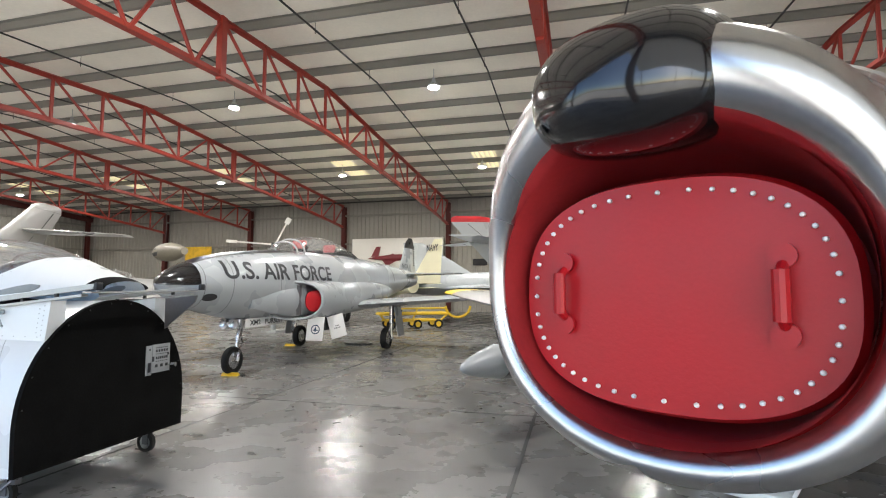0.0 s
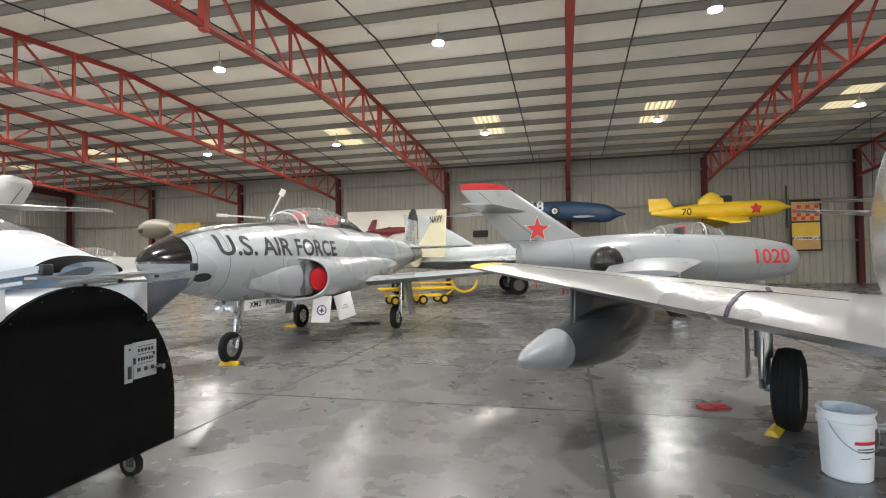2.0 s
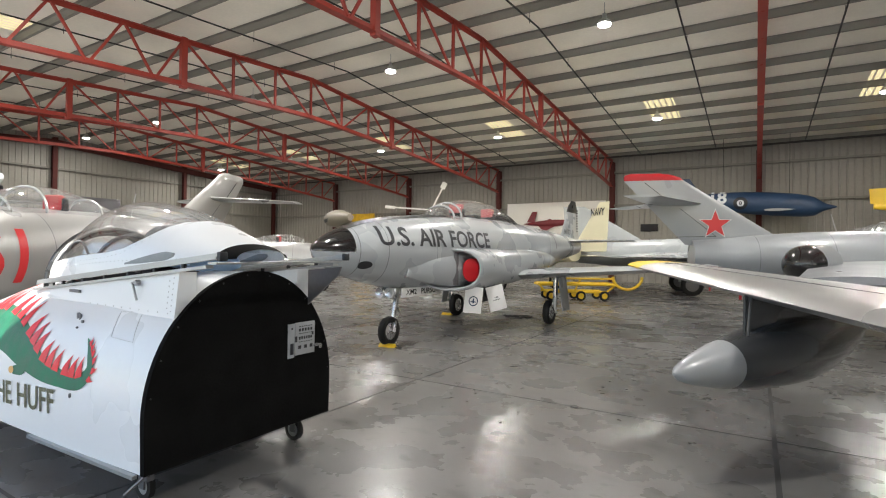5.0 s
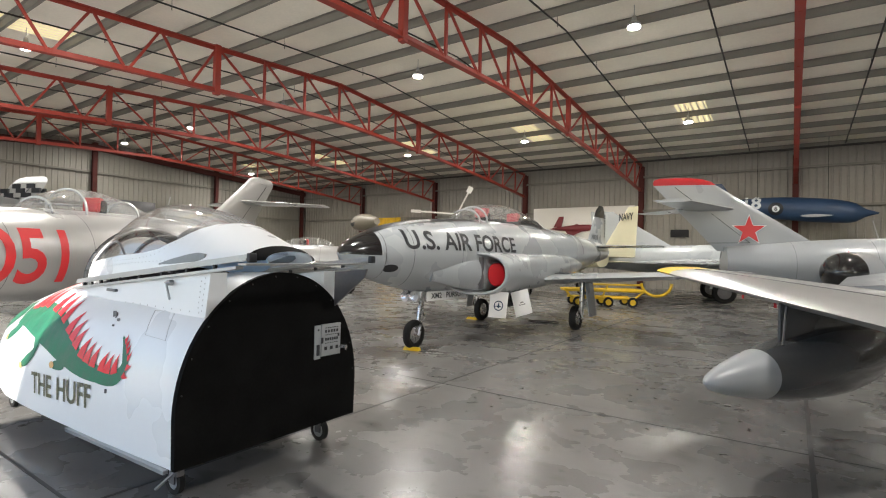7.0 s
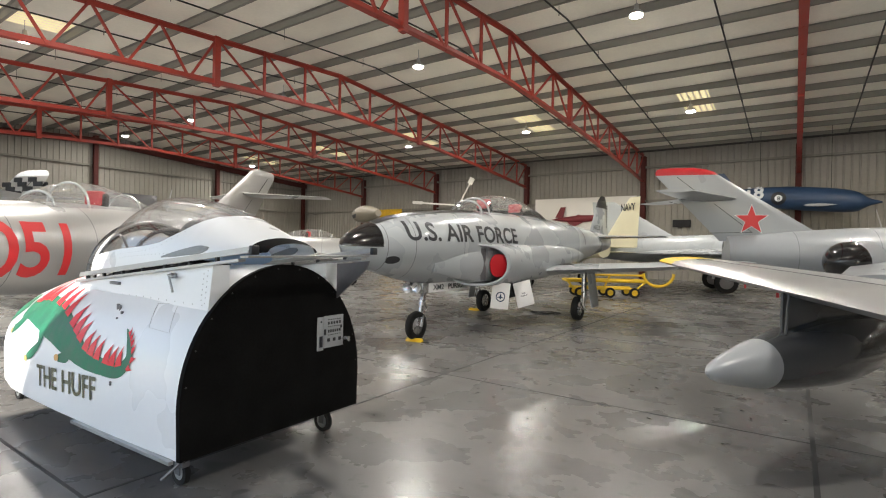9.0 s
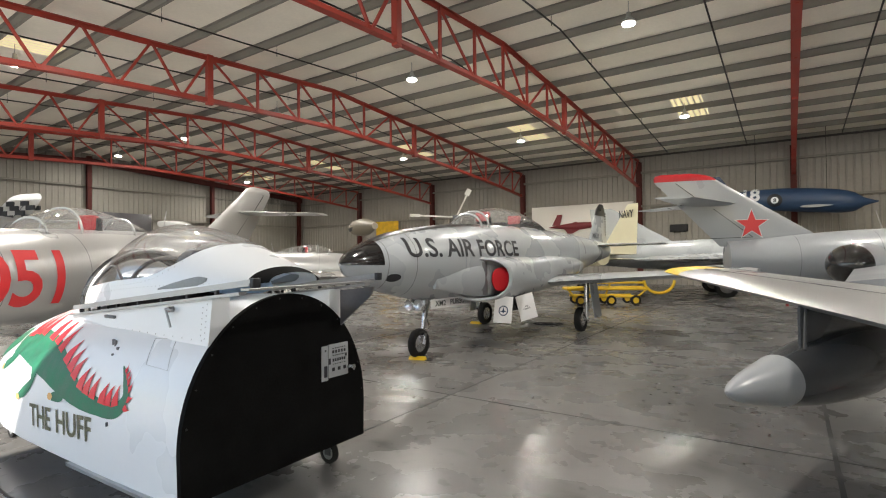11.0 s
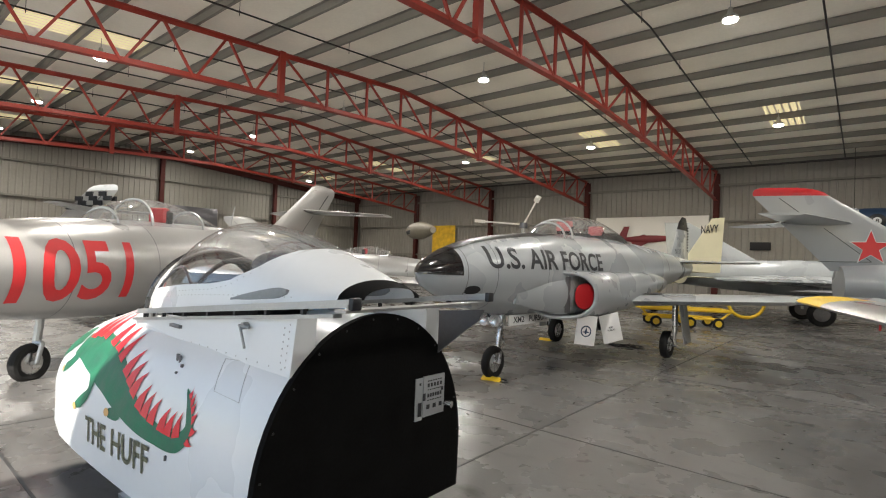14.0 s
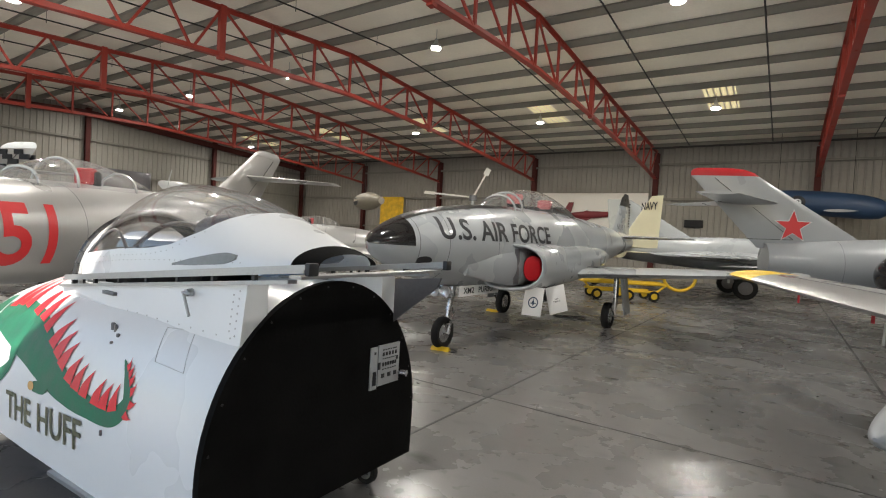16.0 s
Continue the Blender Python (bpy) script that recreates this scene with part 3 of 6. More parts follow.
# ---- aircraft ----
def bubble(parent, secs, y0, y1, label="clear acrylic canopy", n=32, frames=()):
    bm = bmesh.new()
    loft(bm, secs, y0, y1, 26, n, 0.0, math.pi)
    can = part("canopy", bm, GLASS, parent, label)
    can.visible_shadow = False
    for y in frames:
        s = interp(secs, y)
        bm = bmesh.new()
        pts = [around(s, math.pi * j / 20) for j in range(21)]
        for a, b in zip(pts, pts[1:]):
            rod(bm, a, b, 0.022, n=6)
        part("canopy_frame", bm, SILVER, can)
    return can


def mirror_wing(parent, st, material, name="wing", label=""):
    for sx in (-1, 1):
        bm = bmesh.new()
        wing(bm, [(sx * s, l, z, c, t) for s, l, z, c, t in st])
        part(name, bm, material, parent, label)


# the swept-wing jet with the red intake cover
F86 = thing("jet_fighter", "polished bare-metal swept-wing jet with a red intake cover and black radome", "aircraft", pose(0.79, 1.87, 0, 0, 0, -28.0))
NZ = 1.555
f86 = [(-0.37, 0.103, NZ, 0.331, 0.362, 0.308, 2.2), (-0.295, 0.103, NZ, 0.372, 0.408, 0.35, 2.2), (-0.10, 0.10, NZ, 0.416, 0.485, 0.40, 2.2), (0.4, 0.09, NZ + 0.02, 0.53, 0.61, 0.51, 2.2), (1.0, 0.05, NZ + 0.03, 0.64, 0.80, 0.61, 2.2),
       (1.8, 0.02, NZ + 0.05, 0.72, 0.90, 0.68, 2.2), (3.2, 0, NZ + 0.07, 0.75, 0.88, 0.72, 2.2), (5.5, 0, NZ + 0.08, 0.76, 0.85, 0.74, 2.1), (8.0, 0, NZ + 0.12, 0.62, 0.70, 0.62, 2.0), (10.6, 0, NZ + 0.2, 0.42, 0.44, 0.42, 2.0)]
bm = bmesh.new()
loft(bm, f86, -0.295, 10.6, 70, 64, cap0=False)
body = part("fuselage", bm, ALU, F86, "polished aluminium fuselage skin")
# rolled intake lip, turned in to a red throat
bm = bmesh.new()
n = 64
rings = []
for k in range(15):
    a = math.pi * k / 14
    off, dep = 0.055 * math.cos(a), 0.10 - 0.10 * math.sin(a) if k < 14 else 0.16
    ring = []
    for j in range(n):
        th = 2 * math.pi * j / n
        up = max(0.0, math.sin(th))
        s = (0, 0, NZ, 0.465 + off, 0.475 + off * 2.0, 0.435 + off, 2.2)
        p = around(s, th)
        p.y = dep - 0.16 * up ** 1.5
        ring.append(bm.verts.new(p))
    rings.append(ring)
for k in range(14):
    for j in range(n):
        f = bm.faces.new((rings[k][j], rings[k][(j + 1) % n], rings[k + 1][(j + 1) % n], rings[k + 1][j]))
        f.material_index = 1 if k > 10 else 0
NOSE = Matrix.Translation((0.103, -0.295, NZ * 0.23 - 0.005)) @ Matrix.Scale(0.77, 4) @ Matrix.Translation((0.015, -0.095, NZ)) @ Matrix.Diagonal((0.965, 0.95, 0.95, 1)) @ Matrix.Translation((0, 0, -NZ))
lip = part("intake_lip", bm, [ALU, LIPRED], F86, "rolled bright metal intake lip, red inside")
lip.matrix_basis = NOSE
bm = bmesh.new()
loft(bm, [(-0.02, 0, NZ, 0.412, 0.368, 0.382, 2.2), (0.5, 0, NZ - 0.03, 0.39, 0.33, 0.35, 2.2)], -0.02, 0.5, 6, 64, cap0=False)
part("intake_duct", bm, LIPRED, F86, "red painted intake throat").matrix_basis = NOSE
cover = [(0.06, 0, NZ - 0.04, 0.382, 0.295, 0.280, 2.6), (0.10, 0, NZ - 0.04, 0.395, 0.310, 0.295, 2.6)]
bm = bmesh.new()
loft(bm, cover, 0.055, 0.10, 3, 64)
plate = part("intake_cover", bm, RED, F86, "red riveted intake cover plate")
plate.matrix_basis = NOSE
for j in range(48):
    p = around((0.05, 0, NZ - 0.04, 0.350, 0.264, 0.250, 2.6), 2 * math.pi * j / 48)
    bm = bmesh.new()
    lathe(bm, [(0.0062, 0.006), (0.0062, 0.002), (0.0045, -0.003), (0.001, -0.004)], Matrix.Translation(p) @ Matrix.Rotation(radians(-90), 4, "X"), n=8)
    part("rivet", bm, PAPER, plate)
for sx in (-0.255, 0.255):
    bm = bmesh.new()
    for dz in (-0.085, 0.085):
        lathe(bm, [(0.028, 0.01), (0.028, 0.0), (0.020, -0.006), (0.002, -0.007)], Matrix.Translation((sx, 0.05, NZ - 0.03 + dz)) @ Matrix.Rotation(radians(90), 4, "X"), n=16)
        rod(bm, (sx, 0.05, NZ - 0.03 + dz * 0.8), (sx, 0.015, NZ - 0.03 + dz * 0.55), 0.012, n=8)
    rod(bm, (sx, 0.015, NZ - 0.03 - 0.055), (sx, 0.015, NZ - 0.03 + 0.055), 0.017, n=10)
    part("handle", bm, RED, plate, "red grab handle")
for y in (0.06, 0.72, 1.42, 2.1):
    bm = bmesh.new()
    loft(bm, f86, y, y + 0.008, 1, 64, out=0.0012, cap0=False, cap1=False)
    part("panel_seam", bm, STEELDARK, F86)
for zz in (1.30, 1.80, 2.02):
    for i in range(26):
        bm = onto(disc_mesh(0.0045, 8), f86, -1, 0.80 + i * 0.024, zz + 0.02 * math.sin(i * 0.3), lift=0.0015)
        part("rivet", bm, GALV, F86, smooth=False)
# radome on the upper lip
bm = bmesh.new()
loft(bm, [(-0.25, -0.03, NZ + 0.42, 0.03, 0.02, 0.02, 2.2), (-0.22, -0.03, NZ + 0.43, 0.14, 0.10, 0.09, 2.4), (-0.12, -0.025, NZ + 0.45, 0.22, 0.17, 0.15, 2.5), (0.05, -0.025, NZ + 0.47, 0.25, 0.20, 0.15, 2.5), (0.32, -0.025, NZ + 0.49, 0.26, 0.205, 0.10, 2.4)], -0.25, 0.32, 18, 40)
part("radome", bm, RADOME, F86, "gloss black radome above the intake").matrix_basis = NOSE
# gun ports along the flank
for sx in (-1, 1):
    for yy, zz in ((1.06, 1.69), (1.02, 1.92), (1.0, 2.12)):
        for r, mm, up in ((0.080, SILVER, 0.003), (0.070, DARKWALL, 0.006)):
            bm = moved(disc_mesh(r), Matrix.Diagonal((1.35, 0.95, 1, 1)))
            onto(bm, f86, sx, yy, zz, lift=up)
            part("gun_port", bm, mm, F86, "dark oval gun port in the flank", smooth=False)
# wing, tips and tank
st = [(0.3, 2.02, 1.09, 2.95, 0.10), (5.05, 4.90, 1.42, 1.55, 0.09)]
for sx in (-1, 1):
    bm = bmesh.new()
    wing(bm, [(sx * s, l, z, c, t) for s, l, z, c, t in st])
    w = part("wing", bm, SILVER, F86, "silver grey swept wing")
    bm = bmesh.new()
    wing(bm, [(sx * 5.052, 4.90, 1.42, 1.55, 0.09), (sx * 5.50, 5.22, 1.445, 1.40, 0.085), (sx * 5.70, 5.62, 1.45, 1.0, 0.06)])
    part("wing_tip", bm, YELLOW, w, "yellow painted wing tip")
    bm = bmesh.new()
    f = (1.45 - 0.3) / 4.75
    le, zz, ch = 2.02 + f * 2.88, 1.09 + f * 0.33, 2.95 - f * 1.40
    skin_up = [(u, h) for u, h in FOIL if h >= 0 and u < 0.3][::-1]
    path = [Vector((sx * (1.45 + 0.10 * u), le + u * ch, zz + h * 0.098 * ch + 0.004)) for u, h in skin_up]
    path += [path[-1] + Vector((-sx * 0.16, 0.03, 0.002)), path[-1] + Vector((-sx * 0.10, 0.30, 0.014))]
    for a, b in zip(path, path[1:]):
        bar(bm, a, b, 0.030, 0.008)
    part("slat_joint", bm, DARKWALL, w, "dark slat joint")
    for u0 in (0.30, 0.68):
        bm = bmesh.new()
        h0 = (0.5 if u0 == 0.30 else 0.38) * 0.095
        pts = []
        for i in range(9):
            g = 0.12 + 0.86 * i / 8
            c0 = 2.95 - g * 1.40
            pts.append(Vector((sx * (0.3 + 4.75 * g), 2.02 + 2.88 * g + u0 * c0, 1.09 + 0.33 * g + h0 * c0 + 0.002)))
        for a, b in zip(pts, pts[1:]):
            bar(bm, a, b, 0.008, 0.004)
        part("panel_seam", bm, STEELDARK, w)
    tank = thing("drop_tank", "grey underwing drop tank with pale nose, on a pylon", "drop tank", F86.matrix_basis @ Matrix.Translation((sx * 3.02, 2.76, 0.70)))
    prof = [(0.0, 0, 0, 0.012, 0.012, 0.012, 2), (0.06, 0, 0, 0.058, 0.058, 0.058, 2), (0.25, 0, 0.004, 0.118, 0.118, 0.118, 2), (0.6, 0, 0.012, 0.190, 0.190, 0.190, 2), (1.1, 0, 0.03, 0.262, 0.262, 0.262, 2), (1.7, 0, 0.05, 0.295, 0.295, 0.295, 2), (2.3, 0, 0.09, 0.24, 0.24, 0.24, 2), (2.9, 0, 0.15, 0.12, 0.12, 0.12, 2), (3.2, 0, 0.19, 0.02, 0.02, 0.02, 2)]
    bm = bmesh.new()
    loft(bm, prof, 0.62, 3.2, 30, 32)
    part("tank_body", bm, TANKGREY, tank, "dark grey tank body")
    bm = bmesh.new()
    loft(bm, prof, 0.0, 0.62, 18, 32)
    part("tank_nose", bm, MIGGREY, tank, "pale grey tank nose")
    bm = bmesh.new()
    loft(bm, [(0.92, 0, 0.40, 0.01, 0.16, 0.18, 4), (1.0, 0, 0.40, 0.035, 0.16, 0.18, 4), (2.2, 0, 0.40, 0.045, 0.14, 0.18, 4), (2.7, 0, 0.40, 0.01, 0.10, 0.18, 4)], 0.92, 2.7, 14, 16)
    part("pylon", bm, TANKGREY, tank, "dark pylon")
    bm = bmesh.new()
    rod(bm, (0.10, 0.80, 0.24), (0.02, 0.98, 0.55), 0.012, n=8)
    part("sway_brace", bm, TANKGREY, tank)
    # main gear
    bm = bmesh.new()
    gx = sx * 1.62
    rod(bm, (gx - sx * 0.05, 4.62, 1.25), (gx - sx * 0.05, 4.60, 0.62), 0.075, n=14)
    rod(bm, (gx - sx * 0.05, 4.60, 0.62), (gx - sx * 0.05, 4.60, 0.33), 0.05, n=12)
    rod(bm, (gx - sx * 0.05, 4.60, 0.35), (gx - sx * 0.22, 4.60, 0.35), 0.045, n=12)
    rod(bm, (gx - sx * 0.05, 4.50, 0.80), (gx - sx * 0.05, 4.46, 0.45), 0.022, n=8)
    rod(bm, (gx - sx * 0.05, 4.46, 0.45), (gx - sx * 0.05, 4.56, 0.35), 0.022, n=8)
    rod(bm, (gx - sx * 0.12, 4.66, 1.1), (gx - sx * 0.02, 4.60, 0.9), 0.02, n=8)
    part("main_gear_leg", bm, GALV, F86, "oily grey main gear leg")
    bm = bmesh.new()
    box(bm, (gx + sx * 0.08, 4.56, 0.80), (0.018, 0.20, 0.74), bevel=0.006)
    part("gear_door", bm, SILVER, F86)
    wheel(F86, (gx - sx * 0.24, 4.60, 0.36), 0.36, 0.21, rim_mat=STEELDARK)
# fin and tailplane
bm = bmesh.new()
wing(bm, [(1.9, 7.9, 0, 2.6, 0.09), (4.6, 9.7, 0, 1.1, 0.08)], upright=True)
part("fin", bm, ALU, F86)
mirror_wing(F86, [(0.2, 9.0, 2.1, 1.3, 0.08), (2.0, 10.3, 2.35, 0.7, 0.07)], ALU, "tailplane")
fc = [(2.0, 0, 2.2, 0.30, 0.02, 0.2, 2.0), (2.6, 0, 2.25, 0.42, 0.35, 0.3, 2.2), (3.6, 0, 2.3, 0.45, 0.48, 0.3, 2.2), (5.2, 0, 2.3, 0.36, 0.30, 0.3, 2.0), (6.3, 0, 2.3, 0.2, 0.05, 0.3, 2.0)]
bubble(F86, fc, 2.0, 6.0, frames=(2.7,))
# nose gear and door, under the intake
bm = bmesh.new()
rod(bm, (0, 1.35, 1.1), (0, 1.2, 0.35), 0.05, n=12)
box(bm, (-0.09, 1.17, 0.42), (0.03, 0.08, 0.4)); box(bm, (0.09, 1.17, 0.42), (0.03, 0.08, 0.4))
part("nose_gear_leg", bm, GALV, F86)
wheel(F86, (0, 1.17, 0.27), 0.27, 0.14)
bm = bmesh.new()
box(bm, (0.0, 0.72, 0.93), (0.34, 0.5, 0.03), bevel=0.008)
part("nose_gear_door", bm, WHITE, F86, "open white nose gear door")


def small_tags(parent, places):
    for x, y, z, h in places:
        bm = bmesh.new()
        box(bm, (x, y, z - h / 2), (0.035, 0.004, h), bevel=0.001)
        part("warning_streamer", bm, CLOTHRED, parent, "red remove-before-flight streamer")


small_tags(F86, ((-4.3, 5.9, 1.33, 0.30),))


def rake(bm, sx):
    """Slant the mouth of a cheek intake, its outer edge further back."""
    for v in bm.verts:
        w = max(0.0, min(1.0, (4.3 - v.co.y) / 1.2))
        v.co.y += (1.4 * (sx * v.co.x - 0.66) - 0.38) * w


# the straight-wing trainer with U.S. AIR FORCE on its flank
T33 = thing("jet_trainer", "light grey straight-wing jet trainer lettered U.S. AIR FORCE, black nose", "aircraft", pose(-5.35, 6.65, 0, 0, 0, -1.0) @ Matrix.Scale(0.93, 4))
t33 = [(0.0, 0, 1.70, 0.015, 0.015, 0.015, 2.0), (0.10, 0, 1.70, 0.15, 0.16, 0.16, 2.0), (0.45, 0, 1.70, 0.33, 0.36, 0.36, 2.0), (0.95, 0, 1.71, 0.48, 0.52, 0.54, 2.0), (1.7, 0, 1.72, 0.60, 0.64, 0.70, 2.1), (2.7, 0, 1.73, 0.67, 0.73, 0.79, 2.2),
       (4.0, 0, 1.74, 0.70, 0.76, 0.81, 2.2), (5.6, 0, 1.76, 0.69, 0.74, 0.77, 2.1), (7.0, 0, 1.82, 0.58, 0.62, 0.64, 2.0), (8.4, 0, 1.89, 0.43, 0.46, 0.46, 2.0), (9.6, 0, 1.94, 0.30, 0.32, 0.32, 2.0), (10.1, 0, 1.96, 0.24, 0.26, 0.26, 2.0)]
bm = bmesh.new()
loft(bm, t33, 0.0, 10.1, 90, 56)
part("fuselage", bm, GREY, T33, "glossy light grey fuselage")
bm = bmesh.new()
loft(bm, t33, 0.0, 0.50, 16, 30, radians(-2), radians(182), out=0.005)
part("nose_cap", bm, RADOME, T33, "gloss black upper nose cap")
bm = bmesh.new()
loft(bm, t33, 0.50, 2.9, 20, 12, radians(66), radians(114), out=0.004)
part("anti_glare_panel", bm, BLACK, T33, "black anti-glare panel")
bm = fit_width(letters("U.S. AIR FORCE", 0.33, bold=0.022), 2.8)
onto(bm, t33, 1, 0.88, 1.80)
part("lettering", bm, INK, T33, "dark U.S. AIR FORCE lettering", smooth=False)
bm = disc_mesh(0.09)
moved(bm, Matrix.Diagonal((1.5, 0.7, 1, 1)))
onto(bm, t33, 1, 0.66, 1.48, lift=0.008)
part("nose_light", bm, DARKWALL, T33, "oval dark nose light window", smooth=False)
tc = [(2.35, 0, 2.34, 0.20, 0.02, 0.1, 2.0), (2.85, 0, 2.38, 0.36, 0.28, 0.1, 2.1), (3.5, 0, 2.40, 0.43, 0.45, 0.1, 2.2), (4.3, 0, 2.40, 0.44, 0.48, 0.1, 2.2), (5.2, 0, 2.38, 0.38, 0.32, 0.1, 2.1), (6.0, 0, 2.36, 0.18, 0.08, 0.1, 2.0)]
bubble(T33, tc, 2.35, 6.0, frames=(2.88, 3.08))
bm = bmesh.new()
loft(bm, tc, 5.3, 6.0, 8, 24, 0, math.pi, out=0.004)
part("canopy_fairing", bm, BLACK, T33, "black rear canopy fairing")
for yy in (3.35, 4.55):
    bm = bmesh.new()
    box(bm, (0, yy + 0.12, 2.40), (0.34, 0.12, 0.52), bevel=0.04)
    seat = part("ejection_seat", bm, DARKCLOTH, T33, "dark ejection seat")
    bm = bmesh.new()
    box(bm, (0, yy + 0.08, 2.66), (0.30, 0.16, 0.20), bevel=0.03)
    part("headrest_cover", bm, PINK, seat, "faded red headrest cover")
bm = bmesh.new()
box(bm, (0, 3.95, 2.42), (0.46, 0.22, 0.28), bevel=0.05)
part("instrument_hood", bm, DARKCLOTH, T33)
for sx in (-1, 1):
    fair = [(2.15, sx * 0.5, 1.42, 0.10, 0.22, 0.22, 2.0), (2.55, sx * 0.58, 1.42, 0.24, 0.34, 0.34, 2.2), (2.95, sx * 0.66, 1.38, 0.36, 0.40, 0.42, 2.3), (4.4, sx * 0.63, 1.39, 0.34, 0.40, 0.40, 2.4), (6.2, sx * 0.50, 1.46, 0.26, 0.36, 0.35, 2.2), (7.6, sx * 0.36, 1.58, 0.10, 0.2, 0.2, 2.0)]
    bm = bmesh.new()
    loft(bm, fair, 2.95, 7.6, 26, 40, cap0=False)
    rake(bm, sx)
    duct = part("intake_fairing", bm, GREY, T33, "bulged cheek air intake")
    bm = bmesh.new()
    loft(bm, [(1.55, sx * 0.46, 1.45, 0.05, 0.20, 0.20, 2.0), (2.15, sx * 0.52, 1.42, 0.12, 0.30, 0.31, 2.0), (2.70, sx * 0.545, 1.40, 0.155, 0.36, 0.37, 2.0), (3.30, sx * 0.55, 1.39, 0.17, 0.36, 0.37, 2.0)], 1.55, 3.30, 18, 36)
    part("cheek_ramp", bm, GREY, duct, "smooth cheek ahead of the intake")
    bm = bmesh.new()
    n = 40
    s = interp(fair, 2.95)
    rings = []
    for k in range(9):
        a = math.pi * k / 8
        s2 = (2.95 - 0.04 * math.sin(a), s[1], s[2], s[3] - 0.025 + 0.025 * math.cos(a), s[4] - 0.025 + 0.025 * math.cos(a), s[5] - 0.025 + 0.025 * math.cos(a), s[6])
        rings.append([bm.verts.new(around(s2, 2 * math.pi * j / n)) for j in range(n)])
    for a, b in zip(rings, rings[1:]):
        for j in range(n):
            bm.faces.new((a[j], a[(j + 1) % n], b[(j + 1) % n], b[j]))
    rake(bm, sx)
    part("intake_rim", bm, GREY, duct)
    bm = bmesh.new()
    loft(bm, [(2.95, s[1], s[2], s[3] - 0.05, s[4] - 0.05, s[5] - 0.05, s[6]), (3.13, s[1], s[2], s[3] - 0.06, s[4] - 0.06, s[5] - 0.06, s[6])], 2.95, 3.13, 2, 40, cap0=False, cap1=False)
    rake(bm, sx)
    part("intake_throat", bm, MIGGREY, duct)
    bm = bmesh.new()
    loft(bm, [(3.01, s[1] + sx * 0.18, s[2] - 0.02, 0.085, 0.20, 0.21, 2.2), (3.04, s[1] + sx * 0.18, s[2] - 0.02, 0.10, 0.225, 0.235, 2.2), (3.12, s[1] + sx * 0.18, s[2] - 0.02, 0.10, 0.225, 0.235, 2.2)], 3.01, 3.12, 4, 32)
    rake(bm, sx)
    part("intake_plug", bm, RED, duct, "red intake plug")
    bm = bmesh.new()
    box(bm, (s[1] - sx * 0.085, 3.02, s[2]), (0.20, 0.05, 0.66), bevel=0.01)
    rake(bm, sx)
    part("splitter_plate", bm, MIGGREY, duct, "pale grey splitter plate")
    bm = bmesh.new()
    box(bm, (s[1] + sx * 0.02, 3.0, s[2]), (0.035, 0.06, 0.62))
    for i in range(4):
        box(bm, (s[1] - sx * 0.02, 2.985, s[2] - 0.21 + i * 0.14), (0.08, 0.03, 0.022))
    rake(bm, sx)
    part("boundary_splitter", bm, STEELDARK, duct, "dark louvred splitter slot")
    bm = bmesh.new()
    wing(bm, [(sx * 0.5, 4.4, 1.18, 2.6, 0.11), (sx * 4.7, 4.97, 1.46, 1.3, 0.10)])
    w = part("wing", bm, GREY, T33, "light grey straight wing")
    bm = bmesh.new()
    wing(bm, [(sx * 4.702, 4.97, 1.46, 1.3, 0.10), (sx * 4.9, 5.15, 1.465, 0.9, 0.08)])
    part("wing_tip", bm, GREY, w, "rounded wing tip")
    bm = bmesh.new()
    box(bm, (sx * 0.98, 5.4, 1.345), (0.7, 0.8, 0.008))
    part("walkway", bm, BLACK, w, "dark anti-slip walkway", smooth=False)
    gx = sx * 1.46
    bm = bmesh.new()
    rod(bm, (gx, 5.30, 1.18), (gx, 5.28, 0.55), 0.06, n=12)
    rod(bm, (gx, 5.28, 0.55), (gx, 5.28, 0.28), 0.04, n=12)
    rod(bm, (gx - sx * 0.12, 5.28, 0.29), (gx + sx * 0.06, 5.28, 0.29), 0.03, n=10)
    rod(bm, (gx, 5.18, 0.7), (gx, 5.10, 0.45), 0.02, n=8); rod(bm, (gx, 5.10, 0.45), (gx, 5.26, 0.30), 0.02, n=8)
    part("main_gear_leg", bm, CHROME, T33, "bright main gear leg")
    wheel(T33, (gx - sx * 0.15, 5.28, 0.29), 0.29, 0.17)
    bm = bmesh.new()
    box(bm, (gx + sx * 0.10, 5.36, 0.80), (0.02, 0.42, 0.95), bevel=0.006, m=Matrix.Translation((gx, 0, 1.3)) @ Matrix.Rotation(radians(-8 * sx), 4, "Y") @ Matrix.Translation((-gx, 0, -1.3)))
    part("gear_door", bm, GREY, T33, "hanging grey gear door")
bm = bmesh.new()
wing(bm, [(2.05, 8.75, 0, 1.65, 0.09), (3.12, 9.35, 0, 0.95, 0.09)], upright=True)
fin = part("fin", bm, GREY, T33, "light grey fin lettered N133")
bm = bmesh.new()
wing(bm, [(3.122, 9.35, 0, 0.95, 0.09), (3.36, 9.5, 0, 0.7, 0.09), (3.53, 9.75, 0, 0.35, 0.06)], upright=True)
part("fin_cap", bm, BLACK, fin, "black fin cap")
bm = letters("N133", 0.16, bold=0.01)
moved(bm, Matrix.Translation((0.108, 8.95, 2.35)) @ Matrix.Rotation(radians(90), 4, "Z") @ Matrix.Rotation(radians(90), 4, "X"))
part("lettering", bm, INK, fin, smooth=False)
bm = bmesh.new()
for i in range(9):
    box(bm, (0.0, 10.19, 2.5 + i * 0.09), (0.105, 0.035, 0.045))
